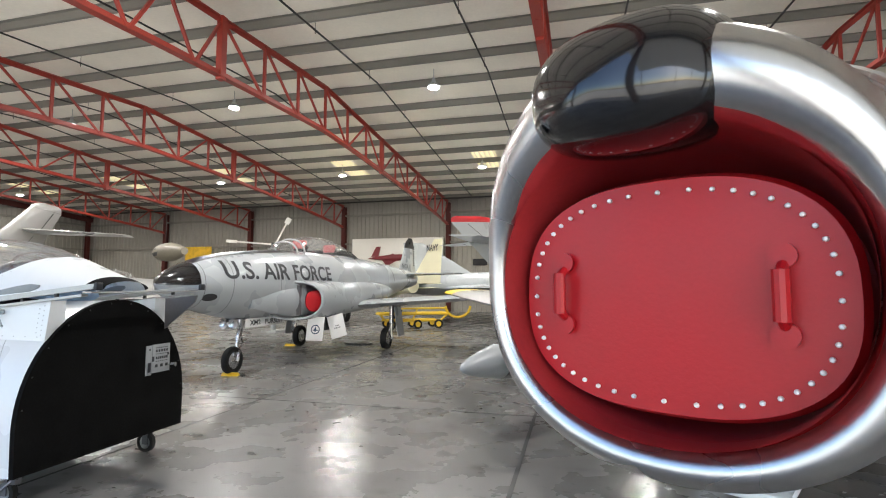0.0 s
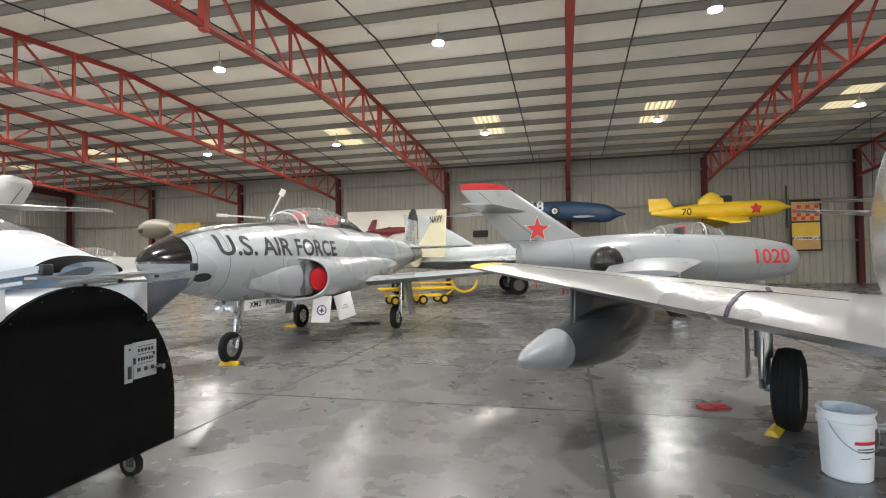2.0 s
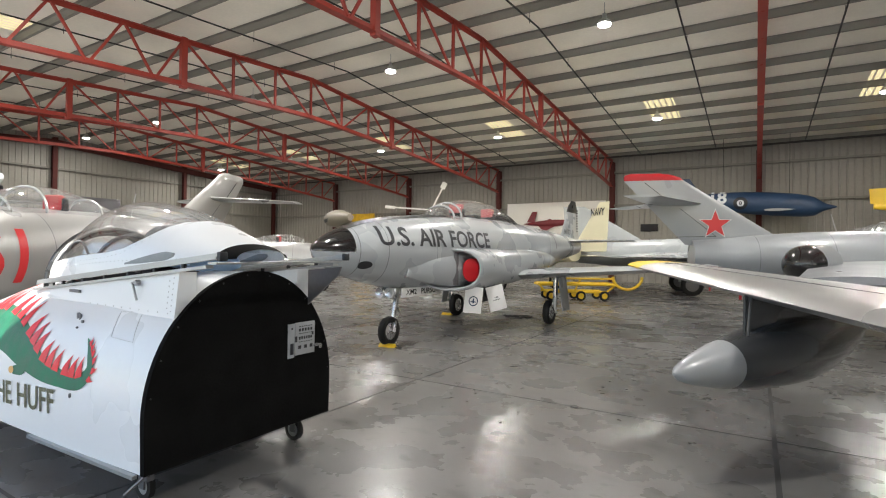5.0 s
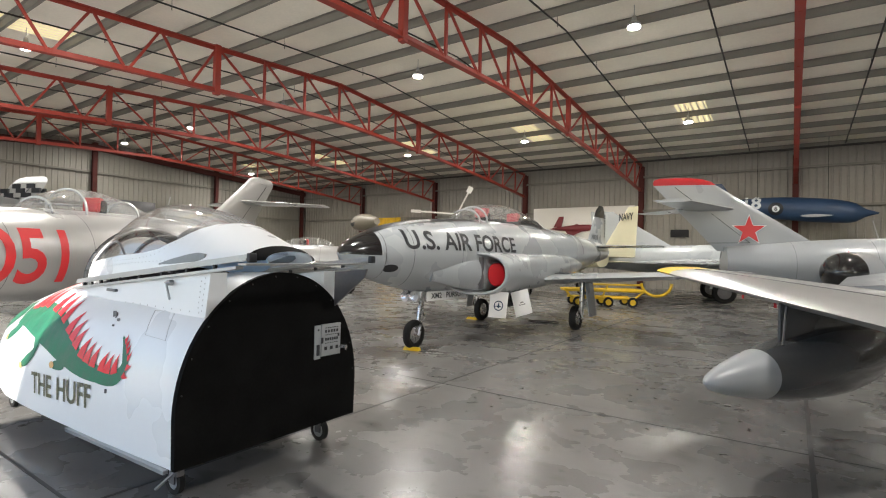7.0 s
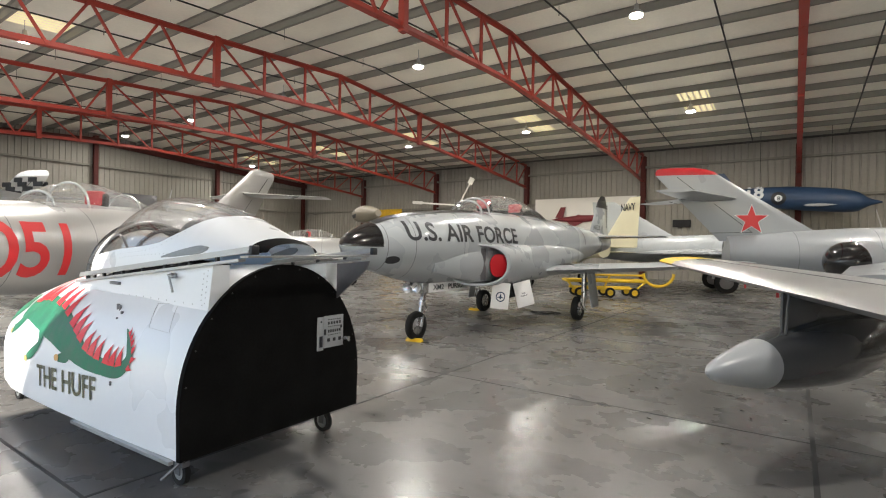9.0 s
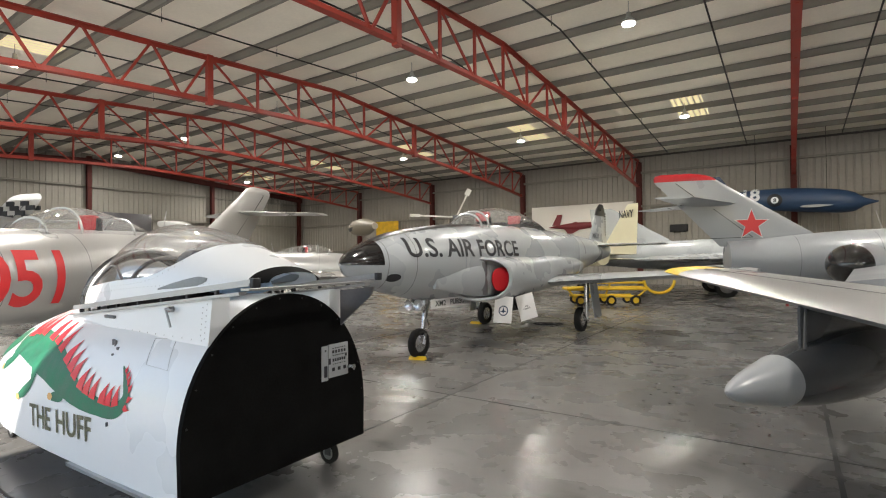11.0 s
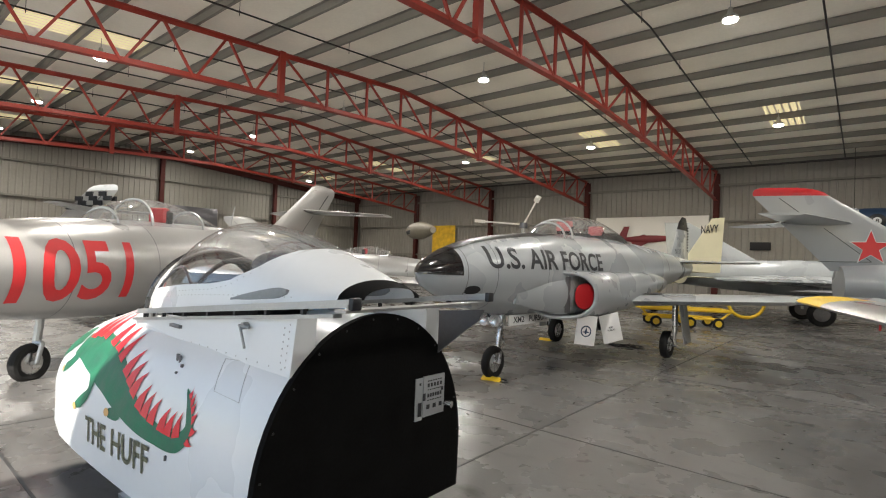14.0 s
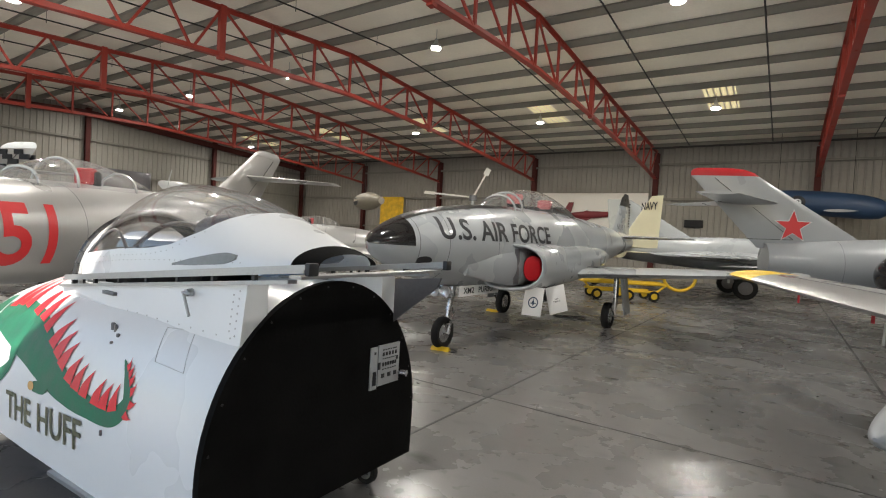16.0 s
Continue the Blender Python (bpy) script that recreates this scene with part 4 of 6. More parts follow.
part("rudder_check", bm, INK, fin, "dark checks along the rudder edge", smooth=False)
mirror_wing(T33, [(0.15, 8.7, 2.12, 1.3, 0.09), (2.15, 9.1, 2.14, 0.75, 0.08)], GREY, "tailplane")
bm = bmesh.new()
loft(bm, t33, 7.35, 7.42, 2, 40, 0, math.pi, out=0.005)
part("fuselage_band", bm, STEELDARK, T33, "dark band round the rear fuselage")
# nose gear, lamps, hanging cards
bm = bmesh.new()
rod(bm, (0, 1.62, 1.10), (0, 1.48, 0.62), 0.055, n=14)
rod(bm, (0, 1.48, 0.62), (0, 1.44, 0.42), 0.04, n=12)
rod(bm, (-0.10, 1.40, 0.40), (-0.10, 1.37, 0.26), 0.028, n=10); rod(bm, (0.10, 1.40, 0.40), (0.10, 1.37, 0.26), 0.028, n=10)
rod(bm, (-0.11, 1.41, 0.42), (0.11, 1.41, 0.42), 0.035, n=10)
rod(bm, (0, 1.54, 0.75), (0, 1.66, 0.55), 0.02, n=8); rod(bm, (0, 1.66, 0.55), (0, 1.46, 0.42), 0.02, n=8)
rod(bm, (-0.11, 1.37, 0.26), (0.11, 1.37, 0.26), 0.02, n=8)
part("nose_gear_leg", bm, CHROME, T33, "bright nose gear leg and fork").location.y = 0.18
wheel(T33, (0, 1.37, 0.265), 0.265, 0.13).location.y = 0.18
bm = bmesh.new()
box(bm, (0, 1.52, 0.97), (0.44, 0.12, 0.18), bevel=0.02)
gl = part("lamp_bracket", bm, CHROME, T33, "bright landing lamp bracket")
for sx in (-0.10, 0.10):
    bm = bmesh.new()
    lathe(bm, [(0.10, 0.05), (0.105, -0.02), (0.095, -0.03), (0.07, -0.012), (0.002, -0.005)], Matrix.Translation((sx * 1.05, 1.43, 0.96)) @ Matrix.Rotation(radians(-90), 4, "X"), n=20)
    part("landing_lamp", bm, CHROME, gl, "round landing lamp")
bm = bmesh.new()
box(bm, (0.30, 2.05, 0.97), (0.015, 1.05, 0.17), bevel=0.003)
sg = part("name_board", bm, PAPER, T33, "white name board on the nose gear door")
bm = fit_width(letters("XM2   PURSUIT", 0.10, bold=0.02), 0.9)
moved(bm, Matrix.Translation((0.311, 1.62, 0.925)) @ Matrix.Rotation(radians(90), 4, "Z") @ Matrix.Rotation(radians(90), 4, "X"))
part("lettering", bm, INK, sg, smooth=False)
for k, (xx, yy, rot, tilt) in enumerate(((0.86, 2.88, 52, 6), (0.98, 3.38, 50, -14))):
    m = Matrix.Translation((xx, yy, 0.98)) @ Matrix.Rotation(radians(rot), 4, "Z") @ Matrix.Rotation(radians(tilt), 4, "Y")
    bm = bmesh.new()
    box(bm, (0, 0, -0.22), (0.38, 0.012, 0.52), bevel=0.003, m=m)
    cd = part("card", bm, PAPER, T33, "white hanging card with a dark mark")
    if k == 0:
        bm = bmesh.new()
        lathe(bm, [(0.10, 0.0), (0.10, 0.003), (0.08, 0.003), (0.08, 0.0)], m @ Matrix.Translation((0, -0.0075, -0.24)) @ Matrix.Rotation(radians(90), 4, "X"), n=28, close=True)
        part("ring_mark", bm, BLUE, cd, smooth=False)
        bm = poly_mesh([(-0.085, -0.02), (-0.02, 0.0), (0, 0.08), (0.02, 0.0), (0.085, -0.02), (0.02, -0.025), (0.0, -0.06), (-0.02, -0.025)])
        moved(bm, m @ Matrix.Translation((0, -0.0075, -0.24)) @ Matrix.Rotation(radians(90), 4, "X"))
        part("jet_mark", bm, BLUE, cd, smooth=False)
    else:
        for i, tx in enumerate(("XM2", "PURSUIT")):
            bm = letters(tx, 0.03, bold=0.02)
            w = max(v.co.x for v in bm.verts)
            moved(bm, m @ Matrix.Translation((-w / 2, -0.0075, -0.22 - 0.05 * i)) @ Matrix.Rotation(radians(90), 4, "X"))
            part("lettering", bm, INK, cd, smooth=False)
bm = bmesh.new()
box(bm, (0.62, 3.95, 0.88), (0.03, 0.85, 0.46), bevel=0.01)
part("belly_flap", bm, BLACK, T33, "dark lowered dive brake")


small_tags(T33, ((4.75, 5.35, 1.46, 0.48),))


def stretch(ob, k, whole):
    """Lengthen a thing along its y axis; the parts named in whole keep their shape and only move."""
    for top in ob.children:
        move = None
        if top.name.split(".")[0] in whole:
            ys = [v.co.y + top.location.y for v in top.data.vertices]
            move = (k - 1) * (min(ys) + max(ys)) / 2
        for o in (top, *top.children_recursive):
            for v in o.data.vertices:
                v.co.y = v.co.y + move if move is not None else (v.co.y + top.location.y) * k - top.location.y


for y in (0.56, 1.02, 2.05, 5.9):
    bm = bmesh.new()
    loft(bm, t33, y, y + 0.010, 1, 48, out=0.0015, cap0=False, cap1=False)
    part("panel_seam", bm, STEELDARK, T33)
stretch(T33, 1.215, ("wheel", "nose_gear_leg", "main_gear_leg", "lamp_bracket", "ejection_seat", "card", "nose_light"))
for ob in T33.children:
    if ob.name.startswith("intake_fairing"):
        for o in (ob, *ob.children):
            for v in o.data.vertices:
                v.co.y -= 0.14


def chock(x, y, rz):
    t = thing("wheel_chock", "small yellow wheel chock on the concrete floor", "chock", pose(x, y, 0, 0, 0, rz), "wheel chocks")
    bm = bmesh.new()
    for v0, v1 in (((-0.13, 0.05), (0.13, 0.05)),):
        vs = [bm.verts.new(p) for p in ((-0.15, -0.06, 0), (0.15, -0.06, 0), (0.15, 0.06, 0), (-0.15, 0.06, 0), (-0.14, -0.01, 0.055), (0.14, -0.01, 0.055), (0.14, 0.03, 0.055), (-0.14, 0.03, 0.055))]
        for f in ((0, 1, 2, 3), (4, 5, 6, 7), (0, 1, 5, 4), (1, 2, 6, 5), (2, 3, 7, 6), (3, 0, 4, 7)):
            bm.faces.new([vs[i] for i in f])
    bmesh.ops.bevel(bm, geom=list(bm.edges), offset=0.008, segments=2, affect="EDGES")
    part("block", bm, YELLOW, t)
    bm = bmesh.new()
    pts = [(0.14, 0.03, 0.03), (0.22, 0.08, 0.012), (0.26, 0.0, 0.010), (0.20, -0.08, 0.010)]
    for a, b in zip(pts, pts[1:]):
        rod(bm, a, b, 0.008, n=6)
    part("cord", bm, INK, t)
    return t


chock(-5.27, 8.30, 12)
chock(-6.71, 12.60, 0)
chock(1.56, 6.45, 60)


def mig(name, label, m, number=None, number_mat=NUMRED, skin=MIGGREY, fin_tip=RED, star=True, checks=False, cover=RED, canopy_pink=False):
    """A nose-intake swept-wing jet, about 10 m long: nose at the origin, tail along +y."""
    t = thing(name, label, "aircraft", m)
    s = [(0.0, 0, 1.45, 0.36, 0.36, 0.36, 2), (0.12, 0, 1.45, 0.45, 0.45, 0.45, 2), (0.6, 0, 1.46, 0.55, 0.56, 0.56, 2), (1.6, 0, 1.48, 0.66, 0.68, 0.68, 2), (3.2, 0, 1.50, 0.72, 0.74, 0.74, 2), (5.2, 0, 1.52, 0.72, 0.74, 0.74, 2), (6.8, 0, 1.56, 0.58, 0.60, 0.60, 2), (8.0, 0, 1.60, 0.42, 0.44, 0.44, 2), (8.4, 0, 1.62, 0.37, 0.39, 0.39, 2)]
    bm = bmesh.new()
    loft(bm, s, 0, 8.3, 70, 48, cap0=False)
    part("fuselage", bm, skin, t)
    for y in (0.58, 1.45, 2.75, 5.35, 6.9):
        bm = bmesh.new()
        loft(bm, s, y, y + 0.010, 1, 48, out=0.0015, cap0=False, cap1=False)
        part("panel_seam", bm, STEELDARK, t)
    bm = bmesh.new()
    loft(bm, [(0.03, 0, 1.45, 0.36, 0.36, 0.36, 2), (0.08, 0, 1.45, 0.36, 0.36, 0.36, 2)], 0.03, 0.08, 2, 36)
    part("intake_cover", bm, cover, t, "red round intake cover")
    st = [(0.5, 3.1, 1.45, 2.7, 0.10), (5.0, 6.5, 1.28, 1.5, 0.09)]
    mirror_wing(t, st, skin)
    bm = bmesh.new()
    wing(bm, [(1.9, 6.0, 0, 2.45, 0.08), (3.55, 8.5, 0, 1.45, 0.08)], upright=True)
    fin = part("fin", bm, skin, t, "tall swept fin")
    bm = bmesh.new()
    wing(bm, [(3.552, 8.5, 0, 1.45, 0.08), (3.63, 8.60, 0, 1.36, 0.075), (3.70, 8.80, 0, 1.12, 0.06), (3.735, 9.08, 0, 0.72, 0.04)], upright=True, n=3)
    part("fin_tip", bm, fin_tip, fin, "red painted fin tip")
    bm = bmesh.new()
    for a, b in (((2.12, 7.75), (2.85, 8.62)), ((2.12, 7.75), (2.10, 8.65)), ((2.95, 8.80), (3.5, 9.45))):
        for sx in (-1, 1):
            bar(bm, (sx * 0.082, a[1], a[0]), (sx * 0.058, b[1], b[0]), 0.012, 0.012)
    part("rudder_gap", bm, INK, fin, "dark rudder hinge line")
    mirror_wing(t, [(0.02, 8.05, 2.95, 1.35, 0.09), (1.75, 9.4, 2.98, 0.8, 0.08)], skin, "tailplane")
    if star:
        for sx in (-1, 1):
            for r, mm, o in ((0.40, WHITE, 0.0), (0.365, NUMRED, 0.004)):
                bm = star_mesh(r)
                moved(bm, Matrix.Translation((sx * (0.118 + o), 7.78, 2.42)) @ Matrix.Rotation(radians(90), 4, "Z") @ Matrix.Rotation(radians(90), 4, "X"))
                part("star", bm, mm, fin, "red star edged in white", smooth=False)
                bm = star_mesh(r)
                onto(bm, s, sx, 5.9, 1.62, lift=0.006 + o)
                part("star", bm, mm, t, "red star edged in white", smooth=False)
    if checks:
        bm = bmesh.new()
        for i in range(5):
            for j in range(4):
                if (i + j) % 2 == 0:
                    for sx in (-1, 1):
                        f = (3.0 + j * 0.14 - 1.9) / 1.65
                        y0, c = 6.0 + 2.5 * f, 3.4 - 1.95 * f
                        box(bm, (sx * (0.06 + 0.02), y0 + c * (0.1 + i * 0.19), 3.02 + j * 0.14), (0.05, c * 0.19, 0.14))
        part("checks", bm, INK, fin, "black chequer pattern", smooth=False)
    if number:
        h, w, y0, z0 = number[1:]
        for sx in (-1, 1):
            bm = fit_width(letters(number[0], h, bold=0.02), w)
            onto(bm, s, sx, y0 if sx > 0 else y0 + w, z0, dy=1.0 if sx > 0 else -1.0)
            part("number", bm, number_mat, t, "red painted number", smooth=False)
    cc = [(2.0, 0, 2.08, 0.22, 0.04, 0.2, 2.0), (2.5, 0, 2.12, 0.36, 0.34, 0.2, 2.1), (3.2, 0, 2.16, 0.40, 0.44, 0.2, 2.2), (4.0, 0, 2.16, 0.36, 0.34, 0.2, 2.1), (4.9, 0, 2.14, 0.18, 0.12, 0.2, 2.0)]
    bubble(t, cc, 2.0, 4.7, frames=(2.35, 2.9, 4.1))
    bm = bmesh.new()
    box(bm, (0, 3.5, 2.20), (0.36, 0.14, 0.5), bevel=0.04)
    seat = part("seat", bm, DARKCLOTH, t)
    bm = bmesh.new()
    box(bm, (0, 3.44, 2.36), (0.30, 0.16, 0.26), bevel=0.04)
    part("headrest", bm, CLOTHRED, seat, "red headrest")
    bm = bmesh.new()
    rod(bm, (0.25, 4.9, 2.1), (0.28, 5.05, 2.7), 0.018, 0.010, n=8)
    part("aerial", bm, SILVER, t)
    bm = bmesh.new()
    rod(bm, (0, 1.55, 1.05), (0, 1.5, 0.5), 0.05, n=10)
    rod(bm, (0.12, 1.48, 0.5), (0.12, 1.42, 0.25), 0.03, n=8)
    rod(bm, (0, 1.48, 0.5), (0.12, 1.48, 0.5), 0.035, n=8)
    rod(bm, (0.0, 1.42, 0.25), (0.13, 1.42, 0.25), 0.025, n=8)
    part("nose_gear_leg", bm, GALV, t)
    wheel(t, (0, 1.42, 0.25), 0.25, 0.14)
    for sx in (-1, 1):
        bm = bmesh.new()
        rod(bm, (sx * 1.75, 4.6, 1.4), (sx * 1.75, 4.55, 0.4), 0.05, n=10)
        rod(bm, (sx * 1.75, 4.55, 0.33), (sx * 1.58, 4.55, 0.33), 0.035, n=8)
        part("main_gear_leg", bm, GALV, t)
        wheel(t, (sx * 1.60, 4.55, 0.33), 0.33, 0.18)
    return t, s


mig("jet_fighter", "pale grey swept-wing jet with red stars, number 1020", pose(6.34, 18.7, -0.05, 0, 0, 109.5), ("1020", 0.42, 1.15, 0.45, 1.35), NUMRED)
mig("jet_fighter", "bare-metal swept-wing jet with big red number 1051", pose(-8.70, 2.35, -0.03, 0, 0, 26.0), ("1051", 0.80, 1.55, 0.74, 1.08), NUMRED, SILVER, SILVER, False)
mig("jet_fighter", "silver swept-wing jet parked before the end wall", pose(-13.8, 17.1, 0, 0, 0, 131.0) @ Matrix.Scale(0.85, 4), None, NUMRED, SILVER, SILVER, False)
mig("jet_fighter", "silver jet with a black and white chequered fin", pose(-28.3, 4.4, 0.0, 0, 0, -72.0), None, NUMRED, SILVER, WHITE, False, True)


# ---- the cockpit section on its wheeled cart ----
CART = thing("cockpit_display_cart", "white jet cockpit section with dragon art on a wheeled cart", "cockpit display", pose(-3.10, 3.95, 0, 0, 0, 90))
CSEC = [(0.0, 0.55, 0.75, 0.88), (0.9, 0.55, 0.785, 0.87), (1.8, 0.55, 0.80, 0.84), (2.4, 0.55, 0.80, 0.78), (2.9, 0.54, 0.78, 0.70), (3.4, 0.53, 0.70, 0.60), (3.8, 0.52, 0.55, 0.46), (4.02, 0.50, 0.38, 0.33), (4.12, 0.49, 0.20, 0.20)]
ZB = 0.25


def cart_sec(y):
    for a, b in zip(CSEC, CSEC[1:]):
        if y <= b[0]:
            f = max(0.0, (y - a[0]) / (b[0] - a[0]))
            return tuple(p + (q - p) * f for p, q in zip(a, b))
    return CSEC[-1]


def cart_x(y, z):
    """Half width of the section at a height."""
    _, zc, hw, hu = cart_sec(y)
    return hw * math.sqrt(max(0.0, 1 - ((z - zc) / hu) ** 2)) if z > zc else hw * (1 - 0.03 * (zc - z))


def cart_ring(y, n=36, out=0.0):
    _, zc, hw, hu = cart_sec(y)
    zb = ZB - 0.012 * y + max(0.0, y - 3.3) * 0.12
    pts = [(-cart_x(y, zb) - out, y, zb)]
    pts += [(-(hw + out) * math.cos(math.pi * i / n), y, zc + (hu + out) * math.sin(math.pi * i / n)) for i in range(n + 1)]
    pts += [(cart_x(y, zb) + out, y, zb)]
    return pts


def rail_z(y):
    return 1.482 - 0.106 * y


bm = bmesh.new()
rings = [[bm.verts.new(p) for p in cart_ring(0.03 + 4.09 * i / 44)] for i in range(45)]
for a, b in zip(rings, rings[1:]):
    for j in range(len(a) - 1):
        # the cockpit opening stays free of skin
        y, x, z = (a[j].co.y + b[j].co.y) / 2, (a[j].co.x + a[j + 1].co.x) / 2, (a[j].co.z + b[j].co.z) / 2
        if 0.45 < y < 2.02 and abs(x) < 0.40 and z > 1.0:
            continue
        bm.faces.new((a[j], a[j + 1], b[j + 1], b[j]))
bm.faces.new(rings[-1])
skin = part("body_skin", bm, WHITE, CART, "white painted riveted skin")
bm = bmesh.new()
lo = [bm.verts.new(p) for p in cart_ring(-0.012, out=0.006)]
hi = [bm.verts.new(p) for p in cart_ring(0.028, out=0.006)]
bm.faces.new(lo); bm.faces.new(hi)
for j in range(len(lo)):
    k = (j + 1) % len(lo)
    bm.faces.new((lo[j], lo[k], hi[k], hi[j]))
board = part("end_board", bm, PLATE, CART, "matt black painted end board with scuffs")
# instruction placard screwed to the board, with its lever
bm = bmesh.new()
box(bm, (0.335, -0.016, 0.89), (0.062, 0.010, 0.26), bevel=0.003)
box(bm, (0.470, -0.018, 0.90), (0.200, 0.014, 0.25), bevel=0.003)
plc = part("placard", bm, MIGGREY, board, "pale grey instruction placard with dark marks")
for px, pz, w, h in ((0.335, 0.985, 0.014, 0.016), (0.335, 0.830, 0.030, 0.085), (0.375, 0.90, 0.022, 0.045), (0.545, 0.93, 0.018, 0.024)):
    bm = bmesh.new()
    box(bm, (px, -0.0265, pz), (w, 0.004, h), bevel=0.0015)
    part("printed_bar", bm, INK, plc, smooth=False)
for row, (pz, n, w, h) in enumerate(((0.995, 6, 0.013, 0.006), (0.968, 5, 0.015, 0.022), (0.940, 7, 0.012, 0.005), (0.905, 6, 0.013, 0.022), (0.875, 6, 0.013, 0.005), (0.835, 3, 0.026, 0.026))):
    for i in range(n):
        bm = bmesh.new()
        box(bm, (0.412 + i * 0.118 / (n - 1), -0.0268, pz), (w, 0.004, h))
        part("printed_bar", bm, INK, plc, smooth=False)
bm = bmesh.new()
rod(bm, (0.565, -0.02, 0.83), (0.565, -0.06, 0.83), 0.010, n=10); rod(bm, (0.565, -0.05, 0.83), (0.575, -0.085, 0.83), 0.022, n=12)
part("knob", bm, CHROME, plc, "metal knob")
for j in range(0, 38, 3):
    p = cart_ring(-0.012, out=-0.02)[j]
    bm = bmesh.new()
    rod(bm, (p[0], -0.013, p[2]), (p[0], -0.017, p[2]), 0.006, n=8)
    part("screw", bm, BLACK, board)
# sills and rails for the sliding canopy
for sx in (-1, 1):
    bm = bmesh.new()
    vs = []
    for yy, z0 in ((0.02, 1.15), (1.0, 1.155), (2.1, 1.17)):
        z1 = rail_z(yy) - 0.040
        vs.append([bm.verts.new((sx * xx, yy, zz)) for xx, zz in ((0.565 - 0.02 * yy, z0), (0.535, z1), (0.42, z1), (0.42, z0))])
    for a, b in zip(vs, vs[1:]):
        for j in range(4):
            k = (j + 1) % 4
            bm.faces.new((a[j], a[k], b[k], b[j]))
    bm.faces.new(vs[0]); bm.faces.new(vs[-1])
    sill = part("cockpit_sill", bm, WHITE, CART, "white riveted cockpit sill panel", smooth=False)
    end = -0.40 if sx < 0 else -0.36
    bm = bmesh.new()
    bar(bm, (sx * 0.54, end, rail_z(end) + 0.024), (sx * 0.54, 1.98, rail_z(1.98) + 0.024), 0.05, 0.034)
    bar(bm, (sx * 0.566, end, rail_z(end) + 0.012), (sx * 0.566, 1.98, rail_z(1.98) + 0.012), 0.012, 0.014)
    bar(bm, (sx * 0.545, end + 0.10, rail_z(end + 0.10) - 0.031), (sx * 0.545, 2.05, rail_z(2.05) - 0.031), 0.05, 0.018)
    rail = part("canopy_rail", bm, GALV, CART, "grey aluminium canopy rail", smooth=False)
    for i in range(7):
        bm = bmesh.new()
        yy = -0.05 + i * 0.32
        box(bm, (sx * 0.55, yy, rail_z(yy) - 0.008), (0.02, 0.022, 0.03))
        part("rail_bracket", bm, INK, rail)
    bm = bmesh.new()
    box(bm, (sx * 0.54, end - 0.012, rail_z(end) + 0.02), (0.055, 0.03, 0.055), bevel=0.006)
    part("rail_stop", bm, INK, rail)
    # rivet rows along the foot of the sill and at its end
    spots = [(0.10 + i * 0.115, 0.10) for i in range(17)] + [(0.07 + (i % 2) * 0.045, 0.15 + 0.8 * i / 13) for i in range(13)]
    for yy, zf in spots:
        z0, z1 = 1.15 + 0.01 * yy, rail_z(yy) - 0.040
        zz, xx = z0 + (z1 - z0) * zf, (0.565 - 0.02 * yy) * (1 - zf) + 0.535 * zf
        bm = bmesh.new()
        lathe(bm, [(0.006, 0), (0.005, 0.003), (0.001, 0.004)], Matrix.Translation((sx * (xx - 0.001), yy, zz)) @ Matrix.Rotation(radians(90 * sx), 4, "Y"), n=6)
        part("rivet", bm, GALV, sill)
# gusset under the far rail, behind the board
bm = bmesh.new()
vs = [bm.verts.new((x, y, z)) for x in (0.50, 0.515) for y, z in ((-0.014, 1.43), (-0.36, 1.465), (-0.33, 1.40), (-0.014, 1.16))]
bm.faces.new(vs[:4]); bm.faces.new(vs[4:])
for j in range(4):
    k = (j + 1) % 4
    bm.faces.new((vs[j], vs[k], vs[4 + k], vs[4 + j]))
part("rail_gusset", bm, STEELDARK, CART, "dark grey sheet gusset under the rail", smooth=False)
bm = bmesh.new()
box(bm, (0, -0.30, rail_z(-0.30) - 0.012), (1.06, 0.08, 0.012))
part("rail_tie", bm, GALV, CART)
# canopy: clear bubble with a painted skirt that sweeps up into a tail fairing
can = [(-0.10, 0, 1.525, 0.20, 0.05, 0.02, 2.0), (0.05, 0, 1.510, 0.30, 0.115, 0.02, 2.0), (0.35, 0, 1.478, 0.40, 0.26, 0.02, 2.0), (0.7, 0, 1.441, 0.46, 0.43, 0.02, 2.0), (1.05, 0, 1.405, 0.49, 0.54, 0.02, 2.0), (1.4, 0, 1.367, 0.50, 0.61, 0.02, 2.0), (1.7, 0, 1.335, 0.49, 0.58, 0.02, 2.0), (1.95, 0, 1.308, 0.47, 0.45, 0.02, 2.0)]


def skirt_top(y):
    """Height of the paint's edge on the bubble."""
    knots = ((-0.2, 2.2), (0.42, 2.0), (0.50, 1.80), (0.66, 1.665), (0.86, 1.580), (1.05, 1.550), (1.4, 1.525), (2.0, 1.455))
    for (a, p), (b, q) in zip(knots, knots[1:]):
        if y <= b:
            return p + (q - p) * (y - a) / (b - a)
    return knots[-1][1]


def skirt_angle(y):
    s = interp(can, y)
    return math.degrees(math.asin(max(0.05, min(1.0, (skirt_top(y) - s[2]) / s[4]))))


